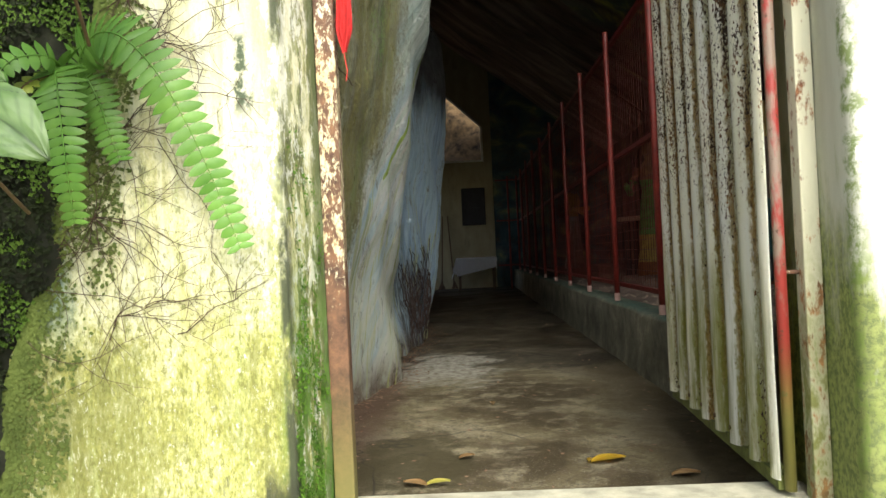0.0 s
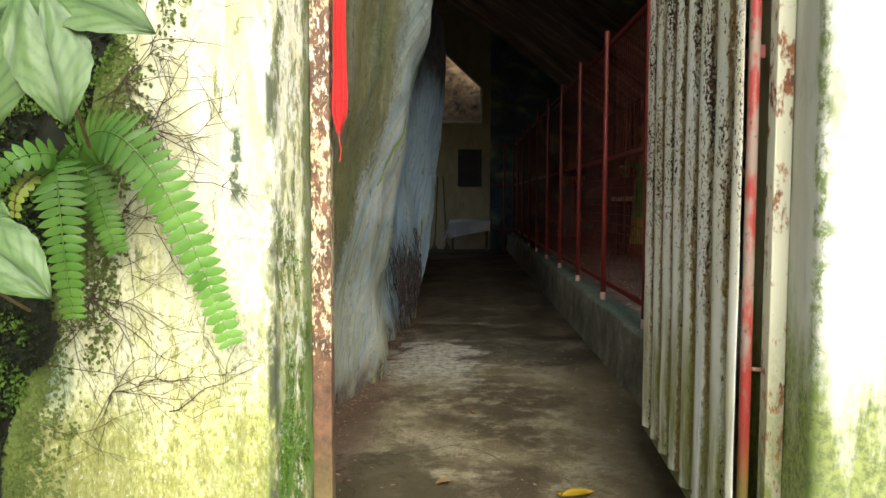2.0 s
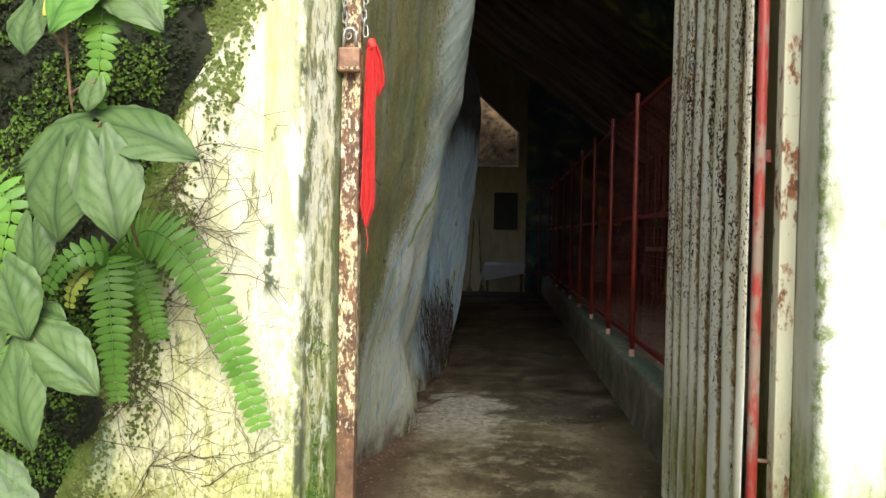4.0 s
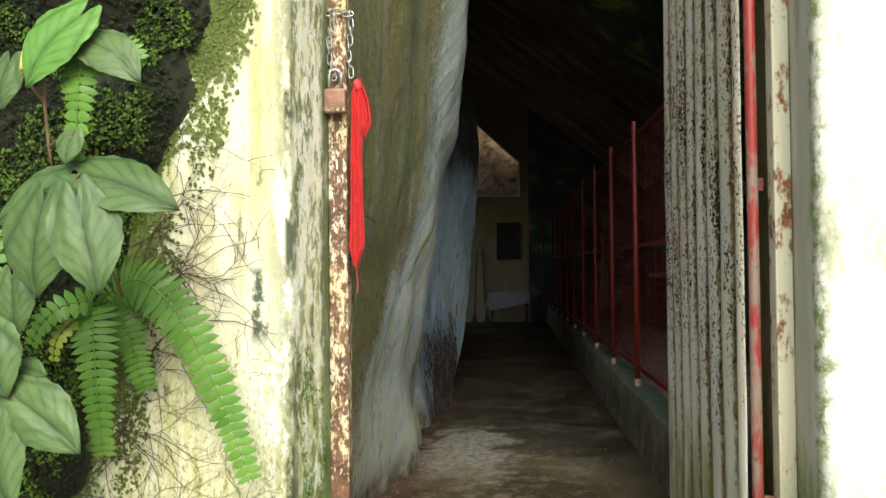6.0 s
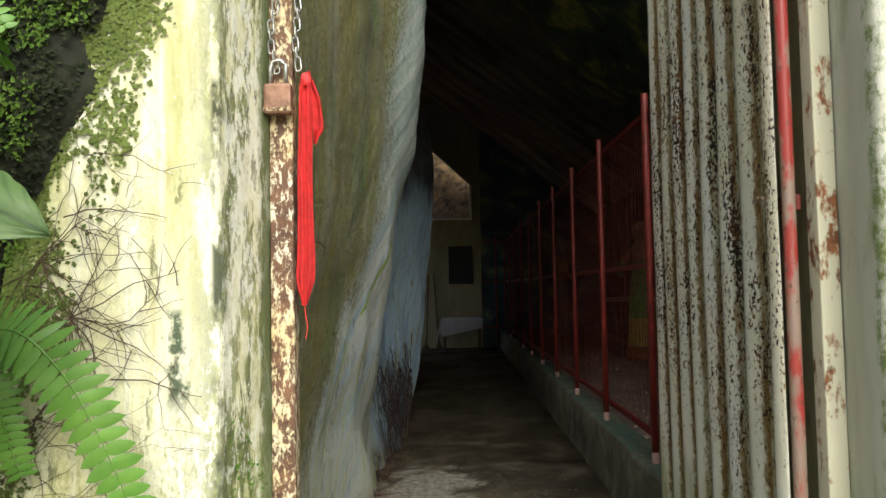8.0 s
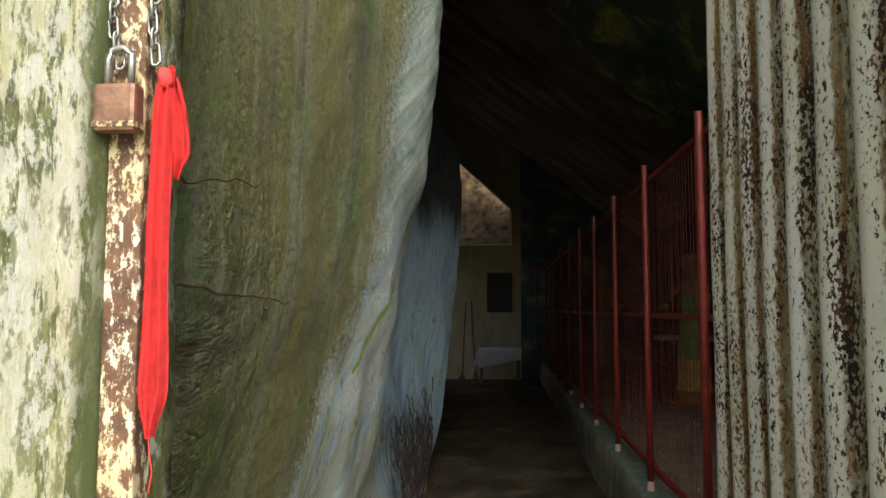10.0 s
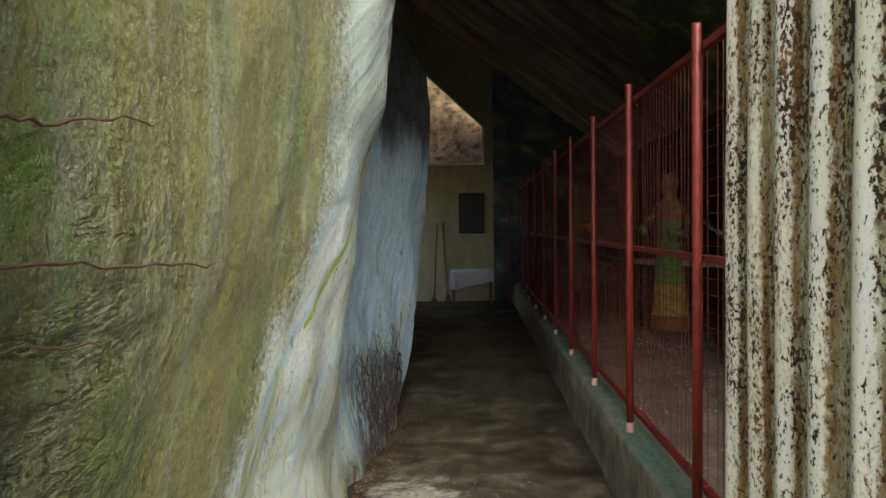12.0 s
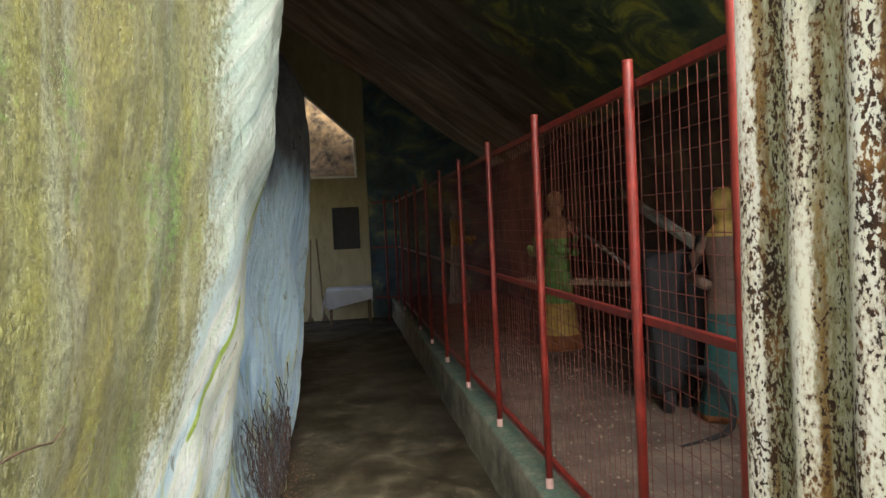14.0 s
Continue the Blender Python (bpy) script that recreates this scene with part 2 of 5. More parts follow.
    for i, (pz, py) in enumerate(PAINT_LINE):
        if i < 2:
            pts[i].location = (pz / 3.2, py / 6)
        else:
            pts.new(pz / 3.2, py / 6)
    cv.mapping.update()
    line = k.math("MULTIPLY", cv.outputs[0], 6.0)
    s = k.math("ADD", k.math("SUBTRACT", y, line), w)
    # strokes fan out from the cleft: aslant on the near fold, upright on the far one
    fan = k.math("SUBTRACT", y, k.math("MULTIPLY", k.math("MULTIPLY", z, k.span(y, 5.2, 4.2)), 0.95))
    flow = k.noise(1.0, 6, 0.60, k.comb(k.math("MULTIPLY", fan, 5.0), k.math("MULTIPLY", z, 0.9), 2.0), 0.5)
    hair = k.noise(1.0, 6, 0.66, k.comb(k.math("MULTIPLY", fan, 19.0), k.math("MULTIPLY", z, 1.7), 5.0), 0.6)
    tint = k.noise(4.2, 5, 0.55, k.at(1, 1.6, 0.5, (4, 4, 1)), 0.8)
    paint = k.ramp(flow, (0.30, (0.42, 0.63, 0.76)), (0.41, (0.68, 0.84, 0.90)), (0.50, (0.90, 0.93, 0.92)), (0.57, (0.70, 0.82, 0.74)), (0.63, (0.90, 0.89, 0.82)), (0.72, (0.55, 0.74, 0.84)))
    paint = k.mix(k.ramp(tint, (0.54, 0), (0.66, 0.5)), paint, (0.60, 0.72, 0.54))
    paint = k.mix(k.math("MULTIPLY", k.math("MULTIPLY", k.span(z, 1.3, 1.9), k.span(y, 4.8, 4.2)), 0.75), paint, k.ramp(hair, (0.36, (0.24, 0.36, 0.28)), (0.5, (0.46, 0.58, 0.50)), (0.62, (0.72, 0.80, 0.74))))
    blue = k.span(y, 4.7, 5.4)
    paint = k.mix(k.math("MULTIPLY", blue, 0.85), paint, k.ramp(k.math("ADD", k.math("MULTIPLY", flow, 0.5), k.math("MULTIPLY", hair, 0.5)), (0.36, (0.11, 0.25, 0.46)), (0.45, (0.34, 0.57, 0.84)), (0.52, (0.56, 0.77, 0.95)), (0.58, (0.30, 0.52, 0.72)), (0.68, (0.85, 0.95, 1.0))))
    paint = k.mix(k.ramp(hair, (0.30, 0.5), (0.39, 0)), paint, (0.26, 0.36, 0.40))
    paint = k.mix(k.math("MULTIPLY", k.ramp(hair, (0.60, 0), (0.65, 0.75)), k.math("MULTIPLY", k.span(y, 5.2, 4.6), k.span(z, 1.3, 0.6))), paint, (0.50, 0.58, 0.16))
    low = k.math("MULTIPLY", k.span(z, 0.95, 0.25), k.span(y, 5.3, 4.6))
    paint = k.mix(k.math("MULTIPLY", low, k.ramp(tint, (0.38, 0.25), (0.6, 0.85))), paint, (0.78, 0.84, 0.68))
    paint = k.mix(k.math("MULTIPLY", k.span(z, 0.24, 0.02), k.ramp(mid, (0.35, 0.3), (0.55, 1))), paint, (0.15, 0.095, 0.06))
    paint = k.mix(k.ramp(fine, (0.36, 0.3), (0.45, 0)), paint, (0.40, 0.48, 0.46))
    vein = k.ramp(k.noise(7, 5, 0.6, k.at(1, 2.2, 0.22, (2, 7, 3)), 0.9), (0.56, 0), (0.62, 0.7))
    paint = k.mix(k.math("MULTIPLY", vein, k.span(z, 1.5, 0.7)), paint, (0.55, 0.60, 0.22))
    paint = k.mix(k.ramp(mid, (0.34, 0.25), (0.44, 0)), paint, (0.40, 0.52, 0.54))
    paint = k.mix(k.math("MULTIPLY", k.stroke(y, z, (3.86, 1.42), (3.58, 1.08), 0.020), 0.95), paint, (0.36, 0.55, 0.03))
    paint = k.mix(k.math("MULTIPLY", k.stroke(y, z, (4.00, 1.76), (3.95, 1.60), 0.026), 0.9), paint, (0.38, 0.55, 0.04))
    paint = k.mix(k.math("MULTIPLY", k.stroke(y, z, (4.05, 1.0), (4.15, 0.35), 0.018), 0.7), paint, (0.42, 0.52, 0.14))
    paint = k.mix(k.math("MULTIPLY", k.stroke(y, z, (3.40, 0.95), (3.30, 0.60), 0.022), 0.7), paint, (0.34, 0.44, 0.10))
    crackle = k.ramp(k.math("ABSOLUTE", k.math("SUBTRACT", k.noise(2.2, 5, 0.55, k.at(1, 1.8, 0.5, (1, 1, 5)), 1.2), 0.5)), (0.0, 0.85), (0.012, 0))
    paint = k.mix(k.math("MULTIPLY", crackle, k.ramp(mid, (0.42, 0), (0.56, 1))), paint, (0.13, 0.13, 0.11))
    m = k.math("MULTIPLY", k.span(k.math('ADD', s, k.math('MULTIPLY', k.math('SUBTRACT', fine, 0.5), 0.5)), -0.08, 0.10), 0.97)
    c = k.mix(m, c, paint)
    # high on the hidden flank the paint gives way to near-black painted shade
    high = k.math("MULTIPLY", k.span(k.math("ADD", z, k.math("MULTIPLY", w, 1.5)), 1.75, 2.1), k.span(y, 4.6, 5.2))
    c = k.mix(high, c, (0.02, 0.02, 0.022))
    # dark tangle of dead roots at the cleft between the two folds
    t = k.math("MULTIPLY", k.span(k.math("ABSOLUTE", k.math("SUBTRACT", y, 5.75)), 0.50, 0.28), k.span(z, 0.85, 0.5))
    t = k.math("MULTIPLY", t, k.ramp(k.noise(9, 6, 0.7, k.at(1, 3, 0.5), 1.0), (0.42, 0), (0.54, 0.85)))
    c = k.mix(t, c, (0.022, 0.013, 0.012))
    crag = k.noise(5, 8, 0.62, k.at(1, 0.9, 1.9, (0.3, 0, 0)), 0.2)
    near = k.math("MULTIPLY", k.span(k.math("ADD", y, k.math("MULTIPLY", k.math("SUBTRACT", mid, 0.5), 0.8)), 2.66, 2.34), k.span(k.math("ADD", z, mid), 2.3, 1.7))
    crease = k.math("ABSOLUTE", k.math("SUBTRACT", k.noise(3.4, 6, 0.62, k.at(1, 0.8, 1.9, (0.7, 0.2, 4)), 0.25), 0.5))
    slit = k.math("MULTIPLY", k.ramp(crease, (0.0, 0.85), (0.014, 0)), k.math("MULTIPLY", near, k.ramp(mid, (0.40, 0), (0.55, 1))))
    c = k.mix(slit, c, (0.03, 0.026, 0.015))
    h = k.math("ADD", k.math("MULTIPLY", mid, 0.9), k.math("ADD", k.math("MULTIPLY", fine, 0.95), k.math("MULTIPLY", k.math("ADD", flow, k.math("MULTIPLY", hair, 0.6)), k.math("MULTIPLY", m, 0.6))))
    h = k.math("ADD", h, k.math("MULTIPLY", near, k.math("ADD", k.math("MULTIPLY", crag, 3.2), k.ramp(crease, (0.0, 0.0), (0.05, 1.1)))))
    rough = k.ramp(mid, (0.35, 0.58), (0.65, 0.24))
    return k.done(c, h, 1.0, 0.065, rough)


def m_floor():
    k = Nodes("damp stained concrete floor", 0.7)
    x, y, z = k.xyz()
    big = k.noise(1.3, 6, 0.62, k.at(1, 0.8, 1, (1, 3, 0)), 0.5)
    mid = k.noise(6, 7, 0.66)
    fine = k.noise(110, 6, 0.75)
    c = k.ramp(big, (0.38, (0.055, 0.042, 0.020)), (0.5, (0.155, 0.13, 0.072)), (0.62, (0.29, 0.26, 0.18)))
    c = k.mix(k.ramp(mid, (0.50, 0), (0.64, 0.6)), c, (0.34, 0.30, 0.20))
    c = k.mix(k.ramp(k.noise(14, 8, 0.75, k.at(1, 1, 1, (3, 3, 0))), (0.38, 0.75), (0.48, 0)), c, (0.08, 0.06, 0.035))
    c = k.mix(k.ramp(fine, (0.40, 0.7), (0.5, 0)), c, (0.06, 0.045, 0.035))
    c = k.mix(k.ramp(k.noise(160, 3, 0.6, k.at(1, 1, 1, (1, 7, 2))), (0.64, 0), (0.70, 0.55)), c, (0.42, 0.40, 0.35))
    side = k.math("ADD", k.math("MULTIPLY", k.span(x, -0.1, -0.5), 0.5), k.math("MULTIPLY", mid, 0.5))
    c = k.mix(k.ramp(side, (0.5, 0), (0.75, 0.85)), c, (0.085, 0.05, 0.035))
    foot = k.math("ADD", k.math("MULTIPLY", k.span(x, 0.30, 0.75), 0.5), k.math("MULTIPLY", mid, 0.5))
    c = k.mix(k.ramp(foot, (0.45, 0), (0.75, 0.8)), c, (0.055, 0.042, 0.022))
    # wet patch behind the post
    qx, qy = k.math("DIVIDE", k.math("ADD", x, 0.22), 0.22), k.math("DIVIDE", k.math("SUBTRACT", y, 2.5), 0.42)
    wet = k.math("ADD", k.math("ADD", k.math("MULTIPLY", qx, qx), k.math("MULTIPLY", qy, qy)), k.math("MULTIPLY", k.math("SUBTRACT", mid, 0.5), 3.0))
    c = k.mix(k.math("MULTIPLY", k.span(wet, 1.2, 0.5), 0.8), c, (0.05, 0.042, 0.02))
    crack = k.ramp(k.math("ABSOLUTE", k.math("SUBTRACT", k.noise(1.1, 4, 0.5, k.at(1, 1, 1, (6, 2, 0)), 0.6), 0.5)), (0, 0.8), (0.006, 0))
    c = k.mix(k.math("MULTIPLY", crack, k.ramp(big, (0.4, 0.2), (0.55, 1))), c, (0.03, 0.025, 0.02))
    # wet floor further in, its colour darkened more to stand for the dim passage
    deep_dim = k.math("MULTIPLY", k.span(k.math("ADD", y, k.math("MULTIPLY", k.math("SUBTRACT", big, 0.5), 2.0)), 4.0, 4.9), k.ramp(mid, (0.3, 1.0), (0.7, 0.75)))
    c = k.mix(k.math("MULTIPLY", deep_dim, 0.95), c, k.ramp(k.noise(2.0, 6, 0.6, k.at(1.3, 1, 1, (2, 5, 0)), 0.8), (0.42, (0.008, 0.006, 0.004)), (0.56, (0.030, 0.024, 0.016)), (0.68, (0.10, 0.085, 0.062))))
    # pale concrete patch beside the boulder, brightened in colour for the light it catches
    px, py = k.math("DIVIDE", k.math("SUBTRACT", x, -0.15), 0.34), k.math("DIVIDE", k.math("SUBTRACT", y, 4.55), 0.75)
    disc = k.math("ADD", k.math("ADD", k.math("MULTIPLY", px, px), k.math("MULTIPLY", py, py)), k.math("MULTIPLY", k.math("SUBTRACT", k.noise(3.5, 7, 0.65, k.at(1, 1, 1, (4, 4, 4)), 0.6), 0.5), 5.0))
    c = k.mix(k.math("MULTIPLY", k.span(disc, 1.3, 0.3), 0.7), c, k.ramp(k.noise(22, 7, 0.7), (0.38, (0.17, 0.155, 0.12)), (0.6, (0.40, 0.39, 0.34))))
    k.b.inputs["Specular IOR Level"].default_value = 0.2
    return k.done(c, k.math("ADD", mid, k.math("MULTIPLY", fine, 0.4)), 0.5, 0.014, k.ramp(k.math('ADD', big, k.math('MULTIPLY', k.span(y, 6.0, 4.0), 0.25)), (0.42, 0.5), (0.62, 0.9)))


def m_ledge():
    k = Nodes("green-washed concrete ledge", 0.75)
    x, y, z = k.xyz()
    n = k.noise(5, 7, 0.65)
    f = k.noise(45, 6, 0.7)
    c = k.ramp(n, (0.35, (0.055, 0.052, 0.034)), (0.55, (0.15, 0.14, 0.098)), (0.7, (0.26, 0.245, 0.18)))
    top = k.math("MULTIPLY", k.span(z, 0.32, 0.34), k.ramp(n, (0.35, 1), (0.6, 0.35)))
    c = k.mix(top, c, k.ramp(f, (0.35, (0.015, 0.05, 0.036)), (0.65, (0.08, 0.17, 0.13))))
    c = k.mix(k.ramp(f, (0.38, 0.7), (0.48, 0)), c, (0.07, 0.06, 0.05))
    return k.done(c, k.math("ADD", n, f), 0.4, 0.01)


def m_platform():
    k = Nodes("dusty platform concrete", 0.85)
    n = k.noise(3, 7, 0.65)
    f = k.noise(40, 6, 0.7)
    c = k.ramp(n, (0.35, (0.06, 0.042, 0.032)), (0.65, (0.17, 0.12, 0.095)))
    c = k.mix(k.ramp(f, (0.38, 0.7), (0.5, 0)), c, (0.08, 0.06, 0.05))
    return k.done(c, k.math("ADD", n, f), 0.4, 0.01)


def m_ceiling():
    k = Nodes("painted rock-like ceiling", 0.75)
    x, y, z = k.xyz()
    n = k.noise(1.8, 8, 0.62, k.at(0.45, 1.5, 0.45), 0.5)
    f = k.noise(6, 7, 0.66, k.at(0.25, 1.6, 0.25), 0.3)
    c = k.ramp(n, (0.36, (0.08, 0.052, 0.038)), (0.5, (0.25, 0.175, 0.135)), (0.62, (0.44, 0.335, 0.28)))
    green = k.ramp(k.noise(2.3, 7, 0.65, k.at(1, 0.7, 1, (4, 2, 0)), 0.8), (0.36, (0.035, 0.075, 0.058)), (0.52, (0.14, 0.19, 0.11)), (0.64, (0.58, 0.58, 0.12)))
    side = k.math("ADD", k.math("SUBTRACT", 9.0, y), k.math("ADD", k.math("MULTIPLY", x, 0.9), k.math("MULTIPLY", k.math("SUBTRACT", n, 0.5), 5.0)))
    c = k.mix(k.span(side, 0.6, 2.6), c, green)
    c = k.mix(k.ramp(f, (0.64, 0), (0.70, 0.5)), c, (0.38, 0.32, 0.28))
    return k.done(c, k.math("ADD", n, f), 0.5, 0.02, 0.6)


def m_mural():
    k = Nodes("dark painted mural wall", 0.8)
    n = k.noise(1.5, 8, 0.6, k.at(1, 1, 1.2), 0.9)
    f = k.noise(6, 7, 0.65, None, 0.5)
    c = k.ramp(n, (0.36, (0.012, 0.026, 0.034)), (0.48, (0.035, 0.07, 0.085)), (0.58, (0.09, 0.13, 0.10)), (0.68, (0.26, 0.26, 0.12)))
    c = k.mix(k.ramp(f, (0.5, 0), (0.7, 0.6)), c, (0.10, 0.06, 0.035))
    return k.done(c, f, 0.2, 0.01)


def m_cagewall():
    k = Nodes("dark brown mural wall", 0.9)
    n = k.noise(1.6, 7, 0.6, None, 0.7)
    f = k.noise(7, 7, 0.65)
    c = k.ramp(n, (0.38, (0.02, 0.013, 0.010)), (0.55, (0.075, 0.042, 0.03)), (0.68, (0.14, 0.10, 0.05)))
    return k.done(c, f, 0.3, 0.02)


def m_sheet():
    k = Nodes("flaking painted corrugated steel", 0.55, 0.0)
    x, y, z = k.xyz()
    wave = k.math("COSINE", k.math("MULTIPLY", k.math("SUBTRACT", y, 2.655), 2 * math.pi / 0.1469))
    jag = k.math('ADD', k.math('MULTIPLY', k.math('SUBTRACT', k.noise(95, 6, 0.7, k.at(1, 1, 0.5)), 0.5), 1.5), k.math('MULTIPLY', k.math('SUBTRACT', k.noise(8, 5, 0.6, k.at(1, 1.5, 0.25)), 0.5), 1.2))
    crest = k.span(k.math('ADD', wave, jag), 0.12, 0.40)
    chip = k.math("ADD", k.math("MULTIPLY", k.noise(165, 5, 0.62, k.at(1, 1, 0.62)), 0.7), k.math("MULTIPLY", k.noise(62, 5, 0.65, k.at(1, 1.3, 0.55, (4, 1, 2))), 0.3))
    zone = k.noise(6, 6, 0.65, k.at(1, 2.6, 0.28, (3, 1, 0)))
    c = k.ramp(k.noise(11, 6, 0.6, k.at(1, 1.5, 0.15)), (0.3, (0.84, 0.82, 0.62)), (0.5, (0.93, 0.92, 0.80)), (0.7, (0.95, 0.95, 0.90)))
    # grime and weathered film in the valleys, darkened further for their shade
    film = k.ramp(k.noise(48, 7, 0.75, k.at(1, 1.2, 0.55)), (0.34, (0.13, 0.10, 0.035)), (0.44, (0.40, 0.375, 0.19)), (0.56, (0.68, 0.68, 0.50)))
    c = k.mix(k.math("MULTIPLY", k.math("SUBTRACT", 1.0, crest), 0.92), c, film)
    up = k.math("MULTIPLY", k.span(z, 0.50, 1.15), 0.08)
    v = k.math("ADD", k.math("ADD", chip, up), k.math("MULTIPLY", k.math("SUBTRACT", zone, 0.5), 0.50))
    rust = k.ramp(k.noise(22, 6, 0.7, k.at(1, 1, 0.5)), (0.40, (0.032, 0.018, 0.010)), (0.52, (0.085, 0.040, 0.018)), (0.66, (0.34, 0.17, 0.05)))
    v = k.math('ADD', v, k.math('MULTIPLY', k.math('SUBTRACT', 0.4, crest), 0.05))
    mask = k.ramp(v, (0.612, 0), (0.638, 1))
    halo = k.math('MULTIPLY', k.ramp(v, (0.50, 0), (0.60, 0.55)), k.ramp(k.noise(5, 5, 0.6, k.at(1, 3, 0.25, (1, 8, 0))), (0.45, 0.1), (0.6, 1)))
    gold = k.math("MULTIPLY", k.span(k.math("ABSOLUTE", k.math("ADD", k.math("SUBTRACT", wave, 0.02), k.math("MULTIPLY", jag, 0.6))), 0.42, 0.12), k.ramp(k.noise(9, 6, 0.65, k.at(1, 2, 0.22, (0, 2, 7))), (0.40, 0), (0.54, 0.9)))
    c = k.mix(gold, c, k.ramp(chip, (0.38, (0.13, 0.05, 0.015)), (0.5, (0.36, 0.20, 0.05)), (0.62, (0.58, 0.42, 0.16))))
    g = k.math("ADD", k.span(z, 0.95, 0.25), k.math("MULTIPLY", k.math("SUBTRACT", zone, 0.5), 0.9))
    c = k.mix(halo, c, (0.42, 0.27, 0.10))
    c = k.mix(k.math("MULTIPLY", k.ramp(g, (0.25, 0), (0.8, 0.95)), k.ramp(k.noise(13, 6, 0.65, k.at(1, 2.2, 0.16)), (0.40, 0.9), (0.58, 0.10))), c, (0.30, 0.31, 0.06))
    c = k.mix(mask, c, rust)
    return k.done(c, k.math("MULTIPLY", mask, -1.0), 0.35, 0.002, k.ramp(mask, (0, 0.26), (1, 0.9)))


def m_rust_post():
    k = Nodes("rusted steel post with paint flecks", 0.75)
    x, y, z = k.xyz()
    chip = k.noise(80, 8, 0.78, k.at(1, 1, 0.5))
    zone = k.noise(5, 5, 0.6)
    v = k.math("ADD", chip, k.math("MULTIPLY", k.math("SUBTRACT", zone, 0.5), 0.3))
    v = k.math("SUBTRACT", v, k.math("MULTIPLY", k.span(z, 0.75, 0.4), 0.25))
    c = k.ramp(k.noise(26, 6, 0.7), (0.35, (0.06, 0.03, 0.018)), (0.6, (0.17, 0.085, 0.045)), (0.75, (0.26, 0.13, 0.05)))
    c = k.mix(k.ramp(v, (0.50, 0), (0.55, 0.95)), c, k.ramp(zone, (0.4, (0.72, 0.68, 0.52)), (0.6, (0.60, 0.48, 0.24))))
    g = k.math("MULTIPLY", k.span(z, 0.5, 0.1), k.ramp(zone, (0.4, 0.2), (0.6, 0.9)))
    return k.done(k.mix(g, c, (0.16, 0.15, 0.04)), v, 0.4, 0.003)


def m_jamb_post():
    k = Nodes("cream painted jamb post with rust", 0.7)
    x, y, z = k.xyz()
    chip = k.noise(40, 5, 0.65, k.at(1, 1, 0.5))
    zone = k.noise(3.4, 5, 0.6, k.at(1, 1, 0.9, (0, 0, 2)))
    v = k.math("ADD", chip, k.math("MULTIPLY", k.math("SUBTRACT", zone, 0.5), 0.6))
    rust = k.ramp(k.noise(24, 5, 0.7), (0.4, (0.14, 0.05, 0.02)), (0.65, (0.38, 0.15, 0.05)))
    c = k.mix(k.ramp(v, (0.50, 0), (0.60, 1)), (0.62, 0.60, 0.44), rust)
    c = k.mix(k.math("MULTIPLY", k.span(z, 0.9, 0.3), k.ramp(chip, (0.4, 1), (0.6, 0.3))), c, (0.18, 0.19, 0.05))
    return k.done(c, v, 0.3, 0.002)


def m_red_pipe():
    k = Nodes("worn red painted pipe", 0.5)
    x, y, z = k.xyz()
    n = k.noise(9, 6, 0.65, k.at(1, 1, 0.35))
    c = k.mix(k.ramp(n, (0.48, 0), (0.55, 0.85)), (0.30, 0.035, 0.028), (0.24, 0.205, 0.16))
    c = k.mix(k.ramp(k.noise(40, 5, 0.6), (0.60, 0), (0.66, 0.9)), c, (0.10, 0.05, 0.03))
    c = k.mix(k.math("MULTIPLY", k.span(z, 0.50, 0.28), 0.9), c, (0.19, 0.20, 0.05))
    return k.done(c, n, 0.2, 0.002)


def m_simple(name, color, rough=0.6, metal=0.0, vary=0.35, scale=18, bump=0.15):
    k = Nodes(name, rough, metal)
    n = k.noise(scale, 6, 0.65)
    dark = tuple(v * (1 - vary) for v in color)
    lite = tuple(min(1, v * (1 + vary * 0.6)) for v in color)
    c = k.ramp(n, (0.32, dark), (0.68, lite))
    return k.done(c, k.noise(scale * 5, 4, 0.6), bump, 0.003)


def m_leaf(name, a, b, rough=0.42, veined=False):
    k = Nodes(name, rough)
    n = k.noise(14, 5, 0.6)
    c = k.ramp(n, (0.3, a), (0.7, b))
    c = k.mix(k.math("MULTIPLY", k.rand(), 0.3), c, tuple(v * 0.6 for v in a))
    k.b.inputs["Specular IOR Level"].default_value = 0.3
    if veined:
        a_ = k.t.nodes.new("ShaderNodeAttribute")
        a_.attribute_name = "vein"
        c = k.mix(k.ramp(a_.outputs["Fac"], (0.0, 0.75), (0.26, 0.0)), c, tuple(v * 0.35 for v in a))
        c = k.mix(k.ramp(a_.outputs["Fac"], (0.5, 0.0), (1.0, 0.3)), c, tuple(min(1, v * 1.6) for v in b))
    return k.done(c, k.noise(60, 4, 0.6), 0.15, 0.002)


# border of the paint on the boulder: height and distance along it
PAINT_LINE = [(0.0, 3.05), (3.2, 3.6), (0.6, 3.12), (0.85, 3.22), (1.05, 3.34), (1.3, 3.48), (1.6, 3.56), (2.2, 3.58)]

M_WALL = m_lime_wall()
M_PILLAR = m_right_pillar()
M_CREAM = m_plaster("stained cream plaster", (0.26, 0.22, 0.12), (0.37, 0.325, 0.20))
M_GREY = m_plaster("grey cement plaster", (0.26, 0.25, 0.20), (0.38, 0.36, 0.30))
M_ROCK = m_rock()
M_FLOOR = m_floor()
M_LEDGE = m_ledge()
M_PLAT = m_platform()
M_CEIL = m_ceiling()
M_MURAL = m_mural()
M_SHEET = m_sheet()
M_CAGE = m_cagewall()
M_POST = m_rust_post()
M_JAMB = m_jamb_post()
M_PIPE = m_red_pipe()
